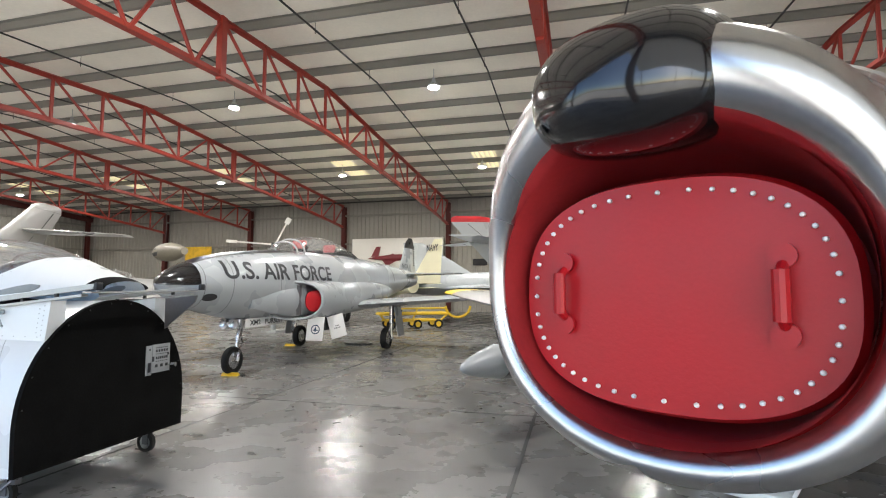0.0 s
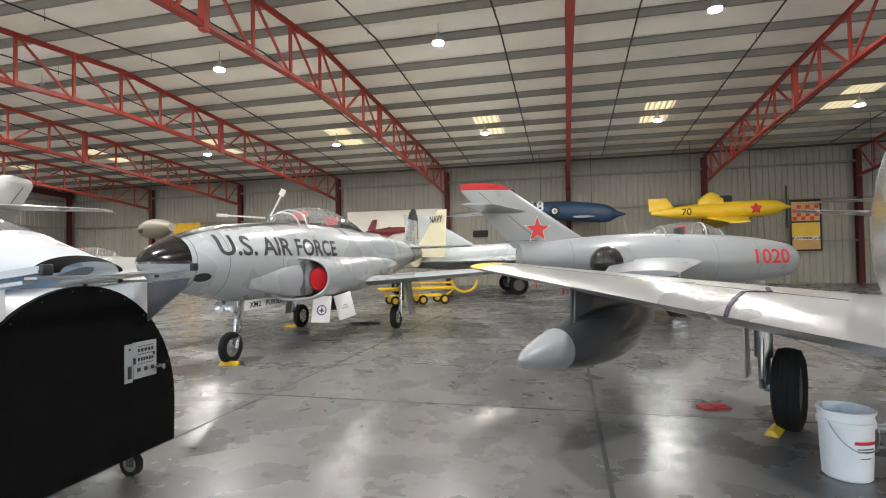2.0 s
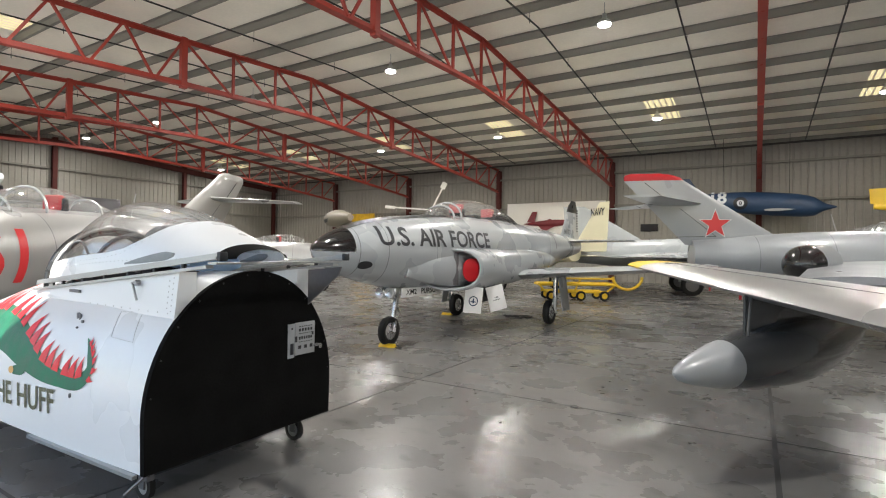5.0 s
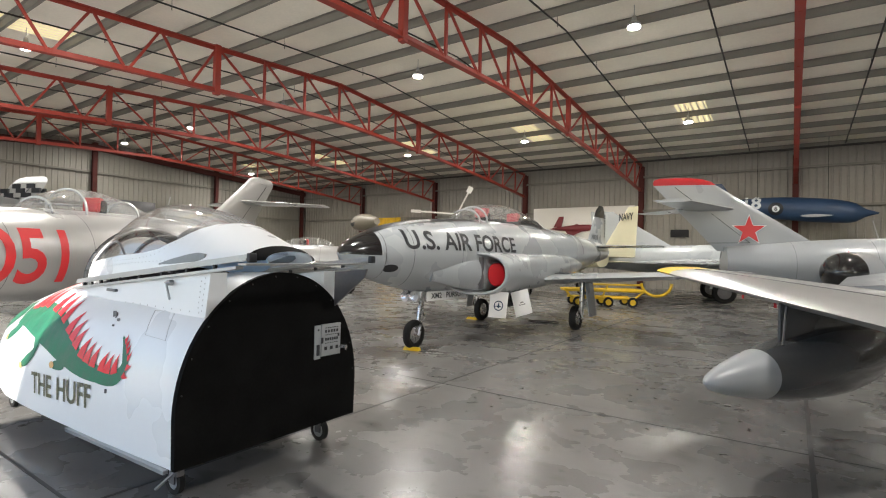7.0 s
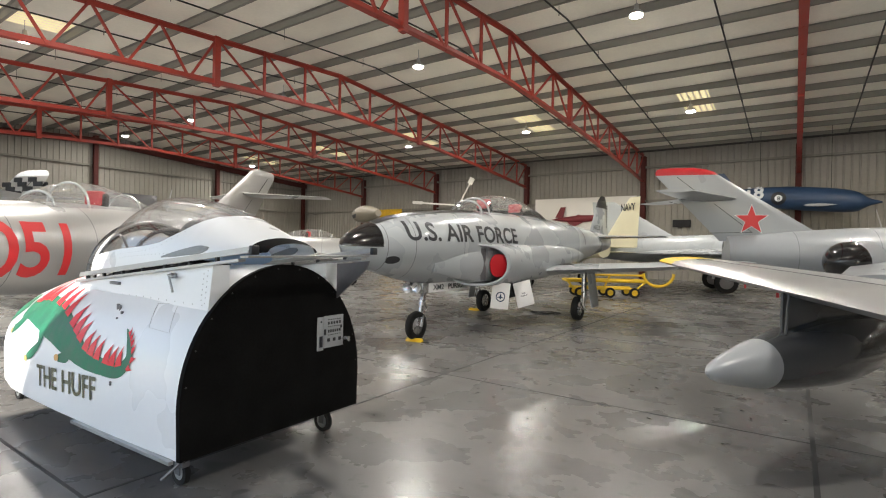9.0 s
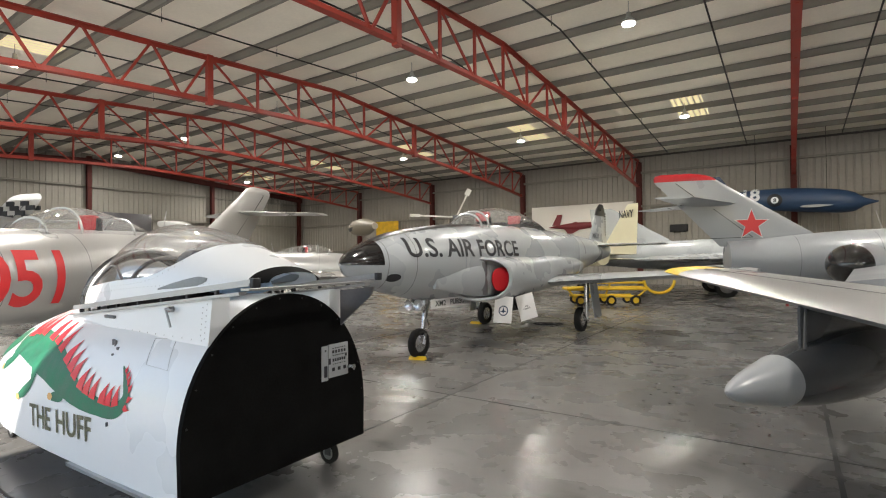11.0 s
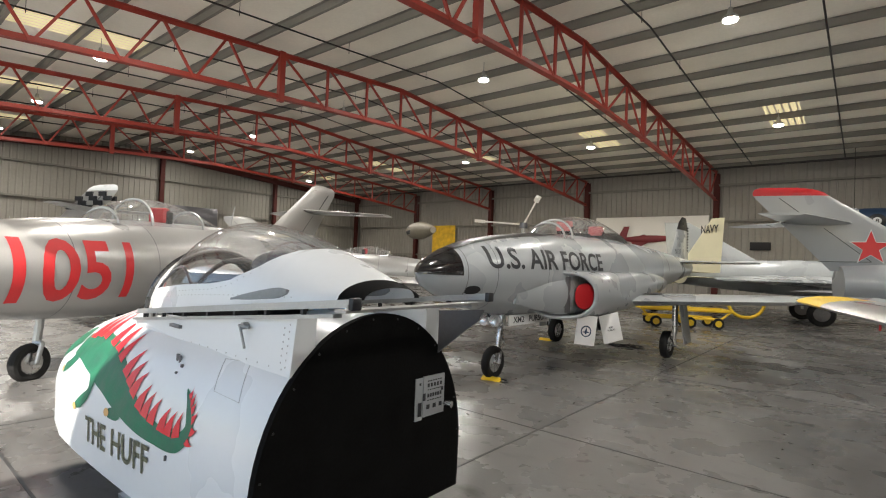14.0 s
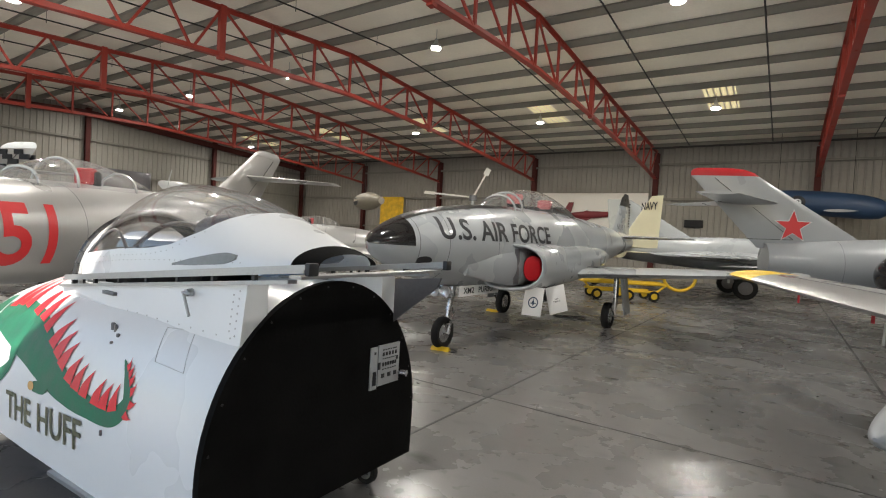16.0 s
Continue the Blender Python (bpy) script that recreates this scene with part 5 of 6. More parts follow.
bm = bmesh.new()
loft(bm, can, 0.44, 1.95, 34, 36, radians(16), radians(164))
glass = part("canopy", bm, GLASS, CART, "clear acrylic bubble canopy")
glass.visible_shadow = False
for sgn in (1, -1):
    bm = bmesh.new()
    rows = []
    for i in range(49):
        y = 0.0 + 1.95 * i / 48
        s = list(interp(can, y)); s[3] += 0.005; s[4] += 0.005
        top = skirt_angle(y)
        rows.append([bm.verts.new(around(s, radians(k if sgn > 0 else 180 - k))) for k in [top * q / 14 for q in range(15)]])
    for a, b in zip(rows, rows[1:]):
        for j in range(14):
            bm.faces.new((a[j], a[j + 1], b[j + 1], b[j]))
    bmesh.ops.remove_doubles(bm, verts=bm.verts, dist=0.0005)
    part("canopy_skirt", bm, WHITE, glass, "white riveted canopy skirt and tail fairing")
    for i in range(34):
        y = 0.30 + i * 0.048
        for drop in (6.0, None):
            ang = skirt_angle(y) - 4 if drop else 8
            if y < 0.6 and drop:
                continue
            s = list(interp(can, y)); s[3] += 0.006; s[4] += 0.006
            p = around(s, radians(ang if sgn > 0 else 180 - ang))
            bm = bmesh.new()
            rod(bm, p - Vector((0.002 * sgn, 0, 0)), p + Vector((0.0012 * sgn, 0, 0)), 0.0035, n=6)
            part("rivet", bm, GALV, glass)
    # grey exhaust scoop let into the skirt, with a ring of rivets round its mouth
    bm = bmesh.new()
    loft(bm, [(0.33, sgn * 0.392, 1.545, 0.010, 0.012, 0.012, 2.5), (0.40, sgn * 0.408, 1.535, 0.010, 0.030, 0.034, 3), (0.60, sgn * 0.443, 1.505, 0.009, 0.024, 0.028, 3), (0.80, sgn * 0.468, 1.475, 0.008, 0.008, 0.016, 2)], 0.33, 0.80, 14, 20)
    part("skirt_scoop", bm, TUB, glass, "grey recessed scoop")
bm = bmesh.new()
loft(bm, can, -0.10, 0.02, 8, 28, 0, math.pi, out=0.012)
part("rear_plug", bm, PLATE, CART, "black canopy tail plug")
# front bow of the canopy, and the black arch of the cockpit before it
for y, grow, r, m in ((1.945, 0.004, 0.014, SILVER), (2.00, -0.01, 0.040, BLACK), (2.06, -0.03, 0.035, BLACK)):
    s = interp(can, 1.945)
    bm = bmesh.new()
    pts = [Vector((-s[3] - grow, y + 0.02, 1.18))] + [around((y + 0.03 - 0.06 * math.sin(math.pi * j / 18), 0, s[2], s[3] + grow, s[4] + grow, 0.02, 2.0), math.pi - math.pi * j / 18) for j in range(19)] + [Vector((s[3] + grow, y + 0.02, 1.18))]
    for a, b in zip(pts, pts[1:]):
        rod(bm, a, b, r, n=8)
    part("canopy_bow", bm, m, glass if m is SILVER else CART, "grey metal front bow" if m is SILVER else "black cockpit arch")
for sx in (-1, 1):
    bm = bmesh.new()
    pts = [around(interp(can, 1.93 - 0.62 * j / 10), radians(90 - sx * (90 - skirt_angle(1.93 - 0.62 * j / 10)) + (sx * 14 * math.sin(math.pi * j / 10)))) for j in range(11)]
    for a, b in zip(pts, pts[1:]):
        rod(bm, a, b, 0.010, n=6)
    part("window_frame", bm, STEELDARK, glass)
# cockpit inside
bm = bmesh.new()
box(bm, (0, 1.25, 0.85), (0.74, 1.5, 0.03))
for sx in (-0.40, 0.40):
    box(bm, (sx, 1.25, 1.06), (0.02, 1.55, 0.42))
box(bm, (0, 0.48, 1.12), (0.78, 0.03, 0.55))
part("cockpit_tub", bm, TUB, CART, "grey cockpit tub", smooth=False)
bm = bmesh.new()
box(bm, (0, 1.02, 1.30), (0.42, 0.14, 0.80), bevel=0.04)
seat = part("ejection_seat", bm, DARKCLOTH, CART, "dark ejection seat")
bm = bmesh.new()
loft(bm, [(0.94, 0, 1.62, 0.20, 0.14, 0.10, 2.6), (1.00, 0, 1.62, 0.22, 0.16, 0.10, 2.6), (1.08, 0, 1.62, 0.20, 0.14, 0.10, 2.6)], 0.94, 1.08, 6, 24)
part("headrest", bm, STEELDARK, seat)
bm = bmesh.new()
box(bm, (0, 1.25, 1.02), (0.42, 0.46, 0.16), bevel=0.05)
part("seat_cushion", bm, DARKCLOTH, seat)
bm = bmesh.new()
loft(bm, [(1.62, 0, 1.30, 0.32, 0.20, 0.3, 2.5), (1.78, 0, 1.31, 0.33, 0.22, 0.3, 2.5), (2.02, 0, 1.28, 0.30, 0.14, 0.2, 2.5)], 1.62, 2.02, 8, 24)
part("instrument_hood", bm, DARKCLOTH, CART, "dark instrument panel hood")
bm = bmesh.new()
loft(bm, [(0.46, 0.02, 1.46, 0.22, 0.08, 0.05, 2), (0.62, 0.02, 1.48, 0.30, 0.14, 0.05, 2.3), (0.86, 0.02, 1.50, 0.31, 0.24, 0.05, 2.3), (0.93, 0.02, 1.5, 0.26, 0.18, 0.05, 2)], 0.46, 0.93, 12, 24)
part("rear_deck_cover", bm, BLUEPLASTIC, CART, "pale blue cover behind the seat")
for y, w, h in ((1.58, 0.33, 0.30), (0.97, 0.30, 0.34)):
    bm = bmesh.new()
    pts = [Vector((w * math.cos(a), y + 0.02 * math.sin(a * 2), 1.40 + h * math.sin(a))) for a in (math.pi * i / 14 for i in range(15))]
    for a, b in zip(pts, pts[1:]):
        rod(bm, a, b, 0.018, n=6)
    part("roll_hoop", bm, STEELDARK, CART, "dark grey hoop inside the cockpit")


# painting on both flanks: a green dragon with red back flames and the name
def flank(bm, sx, lift):
    dice(bm, 0.04)
    for v in bm.verts:
        y, z = v.co.x, v.co.y
        v.co = Vector((sx * (cart_x(y, z) + lift), y, z))
    return bm


def ribbon(pts, widths, n=24):
    """A tapering band along a smooth path in the flank's plane; gives the mesh and rows of (middle, ahead, across, half width)."""
    P = [Vector((*p, 0)) for p in pts]
    def at(t):
        i = min(int(t), len(P) - 2)
        f = t - i
        a, b, c, d = P[max(0, i - 1)], P[i], P[i + 1], P[min(len(P) - 1, i + 2)]
        q = 0.5 * ((2 * b) + (c - a) * f + (2 * a - 5 * b + 4 * c - d) * f * f + (3 * b - a - 3 * c + d) * f**3)
        return q, widths[i] + (widths[i + 1] - widths[i]) * f
    bm = bmesh.new()
    row, pairs = [], []
    for k in range(n + 1):
        t = (len(P) - 1) * k / n
        q, w = at(min(t, len(P) - 1 - 1e-6))
        d = (at(min(t + 0.02, len(P) - 1 - 1e-6))[0] - at(max(t - 0.02, 0))[0]).normalized()
        nrm = Vector((-d.y, d.x, 0))
        pairs.append((bm.verts.new(q + nrm * w), bm.verts.new(q - nrm * w)))
        row.append((q, d, nrm, w))
    for a, b in zip(pairs, pairs[1:]):
        bm.faces.new((a[0], a[1], b[1], b[0]))
    return bm, row


def flame(q, d, up, base, h, lean):
    """A curved tongue standing at q on the side up, leaning along d."""
    left = [(-0.5, -0.2), (-0.42, 0.25), (-0.22, 0.62), (0.0, 1.0)]
    right = [(0.12, 0.62), (0.34, 0.30), (0.5, -0.2)]
    return poly_mesh([((q + d * (base * x + lean * max(0, y) ** 1.6) + up * h * y).x, (q + d * (base * x + lean * max(0, y) ** 1.6) + up * h * y).y) for x, y in left + right])


for sx in (-1, 1):
    bm, row = ribbon([(2.92, 0.94), (2.55, 0.97), (2.05, 0.915), (1.64, 0.81), (1.32, 0.72), (1.0, 0.69), (0.76, 0.70), (0.66, 0.79), (0.73, 0.90), (0.82, 0.97)], [0.07, 0.12, 0.145, 0.12, 0.08, 0.058, 0.052, 0.042, 0.024, 0.003], 54)
    flank(bm, sx, 0.004)
    part("dragon_body", bm, GREEN, skin, "green scaled dragon body painting", smooth=False)
    for i in range(15):
        q, d, nrm, w = row[3 + int(i * 33 / 14)]
        up = nrm if nrm.y > 0 else -nrm
        bm = flame(q + up * w * 0.93, d, up, 0.15 - 0.0045 * i, 0.20 - 0.0065 * i, 0.05)
        flank(bm, sx, 0.007)
        part("dragon_flame", bm, FLAME, skin, "red flame of the dragon painting", smooth=False)
    for i in range(6):
        q, d, nrm, w = row[40 + 2 * i]
        out = nrm if nrm.x < 0 else -nrm
        bm = flame(q + out * w * 0.9, d, out, 0.045, 0.055 - 0.004 * i, 0.035)
        flank(bm, sx, 0.007)
        part("dragon_flame", bm, FLAME, skin, "red flame of the dragon painting", smooth=False)
    for pts, w in (([(2.20, 0.86), (2.17, 0.72), (2.30, 0.62), (2.42, 0.57)], [0.08, 0.035, 0.045, 0.02]), ([(2.78, 0.90), (2.86, 0.80), (3.02, 0.74)], [0.08, 0.04, 0.04]), ([(1.62, 0.78), (1.58, 0.69), (1.74, 0.655)], [0.08, 0.05, 0.028]), ([(3.0, 1.0), (3.22, 0.93), (3.42, 0.80)], [0.06, 0.09, 0.05])):
        bm, _ = ribbon(pts, w, 12)
        flank(bm, sx, 0.005)
        part("dragon_limb", bm, GREEN, skin, smooth=False)
    for a, b in ((2.43, 0.56), (3.05, 0.73), (1.76, 0.655)):
        bm = moved(disc_mesh(0.034, 12), Matrix.Translation((a, b, 0)) @ Matrix.Diagonal((1.3, 0.8, 1, 1)))
        flank(bm, sx, 0.008)
        part("dragon_claw", bm, TAN, skin, smooth=False)
    for word, ya, wd in (("THE", 2.16, 0.42), ("HUFF", 1.64, 0.58)):
        bm = fit_width(letters(word, 0.175, bold=0.015), wd)
        for v in bm.verts:
            y = ya - v.co.x if sx < 0 else 3.22 - ya + v.co.x
            v.co = Vector((y, 0.372 + (2.16 - y) * 0.055 + v.co.y, 0))
        flank(bm, sx, 0.006)
        part("lettering", bm, OLIVE, skin, "olive sign-painted lettering", smooth=False)
    # latches, handle and hatch lines on the flank
    for y, z, ln, h in ((1.13, 1.09, 0.030, 0.05), (1.09, 1.085, 0.022, 0.05), (1.02, 1.06, 0.025, 0.022), (1.04, 1.02, 0.016, 0.016), (0.84, 0.60, 0.014, 0.03)):
        bm = bmesh.new()
        box(bm, (sx * (cart_x(y, z) + 0.004), y, z), (0.016, ln, h), bevel=0.005)
        part("latch", bm, STEELDARK, skin, "small dark latch")
    bm = bmesh.new()
    rod(bm, (sx * 0.54, 0.47, 1.355), (sx * 0.575, 0.47, 1.355), 0.020, n=10); rod(bm, (sx * 0.575, 0.50, 1.355), (sx * 0.585, 0.40, 1.355), 0.008, n=8); rod(bm, (sx * 0.585, 0.47, 1.35), (sx * 0.60, 0.39, 1.25), 0.008, n=8)
    part("pull_handle", bm, GALV, skin, "bent metal pull handle")
    bm = bmesh.new()
    box(bm, (sx * 0.545, 1.36, 1.255), (0.03, 0.15, 0.022), bevel=0.005)
    part("latch", bm, STEELDARK, skin, "dark sliding latch")
    for (ya, za), (yb, zb2) in (((0.65, 1.15), (0.41, 1.165)), ((0.41, 1.165), (0.31, 0.99)), ((0.31, 0.99), (0.57, 1.0)), ((0.57, 1.0), (0.65, 1.15))):
        bm = bmesh.new()
        k = 10
        pts = [Vector((sx * (cart_x(ya + (yb - ya) * i / k, za + (zb2 - za) * i / k) + 0.0005), ya + (yb - ya) * i / k, za + (zb2 - za) * i / k)) for i in range(k + 1)]
        for a, b in zip(pts, pts[1:]):
            rod(bm, a, b, 0.0016, n=4)
        part("hatch_seam", bm, GALV, skin)
    bm = bmesh.new()
    bar(bm, (sx * 0.765, 0.06, 0.238), (sx * 0.80, 1.42, 0.222), 0.03, 0.022)
    part("lower_rail", bm, GALV, CART, "grey lower edge rail", smooth=False)
# casters
for x, y in ((-0.60, 0.22), (0.62, 0.22), (-0.60, 3.25), (0.60, 3.25)):
    bm = bmesh.new()
    box(bm, (x, y, 0.235), (0.10, 0.10, 0.05))
    for o in (-0.028, 0.028):
        box(bm, (x + o, y + 0.02, 0.15), (0.008, 0.06, 0.15))
    cst = part("caster", bm, STEELDARK, CART, "swivel caster fork")
    m = Matrix.Translation((x, y + 0.03, 0.09)) @ Matrix.Rotation(radians(90), 4, "Y")
    bm = bmesh.new()
    lathe(bm, [(0.058, -0.02), (0.09, -0.018), (0.09, 0.018), (0.058, 0.02)], m, 24, close=True)
    part("caster_tyre", bm, RUBBER, cst)
    bm = bmesh.new()
    lathe(bm, [(0.060, -0.016), (0.02, -0.01), (0.015, -0.024), (0.015, 0.024), (0.02, 0.01), (0.060, 0.016)], m, 18)
    part("caster_hub", bm, GALV, cst)
bm = bmesh.new()
box(bm, (-0.70, 0.03, 0.235), (0.05, 0.05, 0.06), bevel=0.006)
rod(bm, (-0.72, 0.04, 0.23), (-0.79, 0.12, 0.13), 0.010, n=8)
part("prop_leg", bm, STEELDARK, CART)


# ---- bucket and clutter by the main wheel ----
BUCKET = thing("plastic_bucket", "white plastic bucket with wire handle and red label on the floor", "bucket", pose(1.70, 5.58, 0, 0, 0, 20))
bm = bmesh.new()
lathe(bm, [(0.135, 0.0), (0.145, 0.01), (0.160, 0.36), (0.170, 0.365), (0.170, 0.40), (0.163, 0.405), (0.163, 0.45), (0.175, 0.455), (0.176, 0.47), (0.166, 0.475), (0.155, 0.44), (0.13, 0.02)], n=40)
part("bucket_body", bm, PLASTIC, BUCKET)
bm = bmesh.new()
pts = [Vector((0.178 * math.cos(a), -0.05 - 0.11 * math.sin(a), 0.40 - 0.19 * math.sin(a))) for a in (math.pi * i / 16 for i in range(17))]
for a, b in zip(pts, pts[1:]):
    rod(bm, a, b, 0.004, n=6)
part("wire_handle", bm, GALV, BUCKET, "thin wire handle")
for z, w, h, m in ((0.275, 0.16, 0.022, FLAME), (0.235, 0.12, 0.008, INK), (0.215, 0.12, 0.008, INK), (0.17, 0.08, 0.006, INK)):
    bm = bmesh.new()
    k = 8
    r = 0.15 + 0.04 * (z - 0.2) / 0.4 + 0.006
    a0 = math.pi * 1.5
    row = []
    for i in range(k + 1):
        a = a0 - w / 2 / r + w / r * i / k
        row.append((bm.verts.new((r * math.cos(a), r * math.sin(a), z - h / 2)), bm.verts.new((r * math.cos(a), r * math.sin(a), z + h / 2))))
    for a, b in zip(row, row[1:]):
        bm.faces.new((a[0], b[0], b[1], a[1]))
    part("label_bar", bm, m, BUCKET, smooth=False)
for i, (x, y, rz, m, lb) in enumerate(((1.25, 7.15, 20, CLOTHRED, "folded red cloth lying on the floor"), (2.25, 6.3, 60, STEELDARK, "dark metal tow fitting lying on the floor"))):
    t = thing("floor_rag" if i == 0 else "tow_fitting", lb, "rag" if i == 0 else "fitting", pose(x, y, 0.0, 0, 0, rz))
    bm = bmesh.new()
    if i == 0:
        box(bm, (0, 0, 0.01), (0.30, 0.16, 0.02), bevel=0.008)
        box(bm, (0.06, 0.02, 0.025), (0.14, 0.10, 0.015), bevel=0.006)
    else:
        rod(bm, (-0.25, 0, 0.03), (0.25, 0.06, 0.03), 0.025, n=8); rod(bm, (0.25, 0.06, 0.03), (0.3, -0.12, 0.03), 0.02, n=8); rod(bm, (-0.2, 0.0, 0.03), (-0.1, -0.15, 0.03), 0.02, n=8)
    part("piece", bm, m, t)


# ---- aircraft further back ----
def far_jet(name, label, m, skin, L=11.0, r=0.62, z=1.6, fin=(2.1, 3.4, 8.6, 2.4, 0.9), span=(4.6, 3.6, 7.0, 2.8, 1.2), wheels=0.36):
    t = thing(name, label, "aircraft", m)
    s = [(0, 0, z, 0.03, 0.03, 0.03, 2), (0.4, 0, z, r * 0.4, r * 0.4, r * 0.4, 2), (1.6, 0, z, r * 0.75, r * 0.75, r * 0.75, 2), (3.6, 0, z, r, r * 1.05, r, 2), (6.5, 0, z, r, r * 1.05, r, 2), (L - 1.0, 0, z, r * 0.62, r * 0.62, r * 0.62, 2), (L, 0, z, r * 0.5, r * 0.5, r * 0.5, 2)]
    bm = bmesh.new()
    loft(bm, s, steps=50, n=36)
    part("fuselage", bm, skin, t)
    f0, f1, fy, c0, c1 = fin
    bm = bmesh.new()
    wing(bm, [(f0 - 0.3, fy, 0, c0, 0.07), (f1, fy + c0 * 0.8, 0, c1, 0.07)], upright=True)
    fn = part("fin", bm, skin, t)
    sp, y0, y1, c0, c1 = span
    mirror_wing(t, [(r * 0.6, y0, z - 0.1, c0, 0.08), (sp, y1, z - 0.1, c1, 0.07)], skin)
    mirror_wing(t, [(0.2, L - 1.9, z + 0.1, 1.3, 0.08), (1.9, L - 1.0, z + 0.1, 0.7, 0.07)], skin, "tailplane")
    cc = [(1.9, 0, z + r * 0.72, 0.2, 0.03, 0.1, 2), (2.5, 0, z + r * 0.8, 0.36, 0.36, 0.1, 2), (3.4, 0, z + r * 0.9, 0.38, 0.36, 0.1, 2), (4.6, 0, z + r * 0.95, 0.2, 0.05, 0.1, 2)]
    bubble(t, cc, 1.9, 4.6, frames=(2.4, 3.0))
    for x, y in ((0, 2.0), (-1.3, 5.4), (1.3, 5.4)):
        bm = bmesh.new()
        rod(bm, (x, y, z - 0.2), (x, y, wheels), 0.05, n=8)
        part("gear_leg", bm, GALV, t)
        wheel(t, (x + (0.12 if x > 0 else -0.12 if x < 0 else 0), y, wheels), wheels, 0.2, rim_mat=STEELDARK)
    return t, s, fn


far_jet("navy_jet", "cream-tailed jet lettered NAVY parked behind the trainer", pose(-13.05, 25.4, 0, 0, 0, -123), CREAM, L=8.4, fin=(2.0, 3.45, 8.2, 1.9, 0.50))
t, s, fn = far_jet("white_jet", "white swept jet with a tricolour roundel on its fin", pose(2.6, 26.4, 0, 0, 0, 106), GREY, fin=(2.2, 3.65, 6.6, 3.6, 0.9), span=(4.8, 3.0, 8.0, 5.6, 0.8), wheels=0.42)
for a0, a1, mm in ((0, 2.09, WHITE), (2.09, 4.19, BLUE), (4.19, 6.28, NUMRED)):
    for sx in (-1, 1):
        bm = disc_mesh(0.28, 14, a0, a1)
        moved(bm, Matrix.Translation((sx * 0.115, 8.95, 2.80)) @ Matrix.Rotation(radians(90), 4, "Z") @ Matrix.Rotation(radians(90), 4, "X"))
        part("roundel", bm, mm, fn, smooth=False)
nav = [o for o in scene.objects if o.name.startswith("navy_jet")][0]
bm = letters("NAVY", 0.26, bold=0.02)
moved(bm, Matrix.Translation((0.075, 9.36, 2.98)) @ Matrix.Diagonal((1, 0.75, 1, 1)) @ Matrix.Rotation(radians(90), 4, "Z") @ Matrix.Rotation(radians(90), 4, "X"))
part("lettering", bm, INK, [o for o in nav.children if o.name.startswith("fin")][0], "black NAVY lettering", smooth=False)
# black-nosed pod behind the swept wing
POD = thing("nose_pod", "grey pod with a gloss black domed nose on a stand", "pod", pose(0.62, 14.6, 0, 0, 0, -25))
bm = bmesh.new()
pd = [(-0.05, 0, 1.42, 0.02, 0.02, 0.02, 2), (0.0, 0, 1.42, 0.15, 0.15, 0.15, 2), (0.17, 0, 1.42, 0.33, 0.33, 0.33, 2), (0.45, 0, 1.42, 0.42, 0.42, 0.42, 2), (1.2, 0, 1.42, 0.45, 0.45, 0.45, 2)]
loft(bm, pd, -0.05, 0.48, 16, 32)
part("dome", bm, RADOME, POD, "gloss black dome")
bm = bmesh.new()
loft(bm, pd, 0.48, 1.2, 8, 32)
part("pod_body", bm, MIGGREY, POD)
for x in (-0.3, 0.3):
    bm = bmesh.new()
    rod(bm, (x, 0.8, 0), (x * 0.8, 0.8, 1.1), 0.03, n=8)
    part("stand_leg", bm, GALV, POD)

# helicopter rotor that stands behind the trainer
ROTOR = thing("helicopter_rotor", "pale grey helicopter rotor head with drooping blades on a mast", "rotor", Matrix.Translation((-9.55, 16.17, 0)))
bm = bmesh.new()
rod(bm, (0, 0, 0), (0, 0, 2.97), 0.09, 0.06, n=12); rod(bm, (0, 0, 0), (0, 0, 0.06), 0.4, n=16)
part("mast", bm, GALV, ROTOR)
bm = bmesh.new()
rod(bm, (0, 0, 2.90), (0, 0, 3.08), 0.13, n=14)
part("hub", bm, STEELDARK, ROTOR)
for tip, tw in (((-1.30, -0.90, 3.10), 0.05), ((0.45, 0.15, 3.95), 0.13)):
    bm = bmesh.new()
    a, b = Vector((0, 0, 3.02)), Vector(tip)
    bar(bm, a, a.lerp(b, 0.8), 0.035, 0.05); bar(bm, a.lerp(b, 0.78), b, 0.03, 0.05 + tw)
    bmesh.ops.bevel(bm, geom=list(bm.edges), offset=0.008, segments=2, affect="EDGES")
    part("blade", bm, PANELW, ROTOR, "pale rotor blade")

# dark cable lying under the trainer
CABLE = thing("power_cable", "black power cable lying coiled on the floor under the trainer", "cable", pose(-5.3, 13.2, 0))
bm = bmesh.new()
pts = [Vector((0.22 * math.cos(t) * (1 + 0.15 * math.sin(2.3 * t)) + 0.03 * t, 0.16 * math.sin(t) + 0.012 * t, 0.014 + 0.004 * (i % 3))) for i, t in enumerate([k * 0.35 for k in range(46)])]
for a, b in zip(pts, pts[1:]):
    rod(bm, a, b, 0.014, n=6)
part("coil", bm, INK, CABLE)

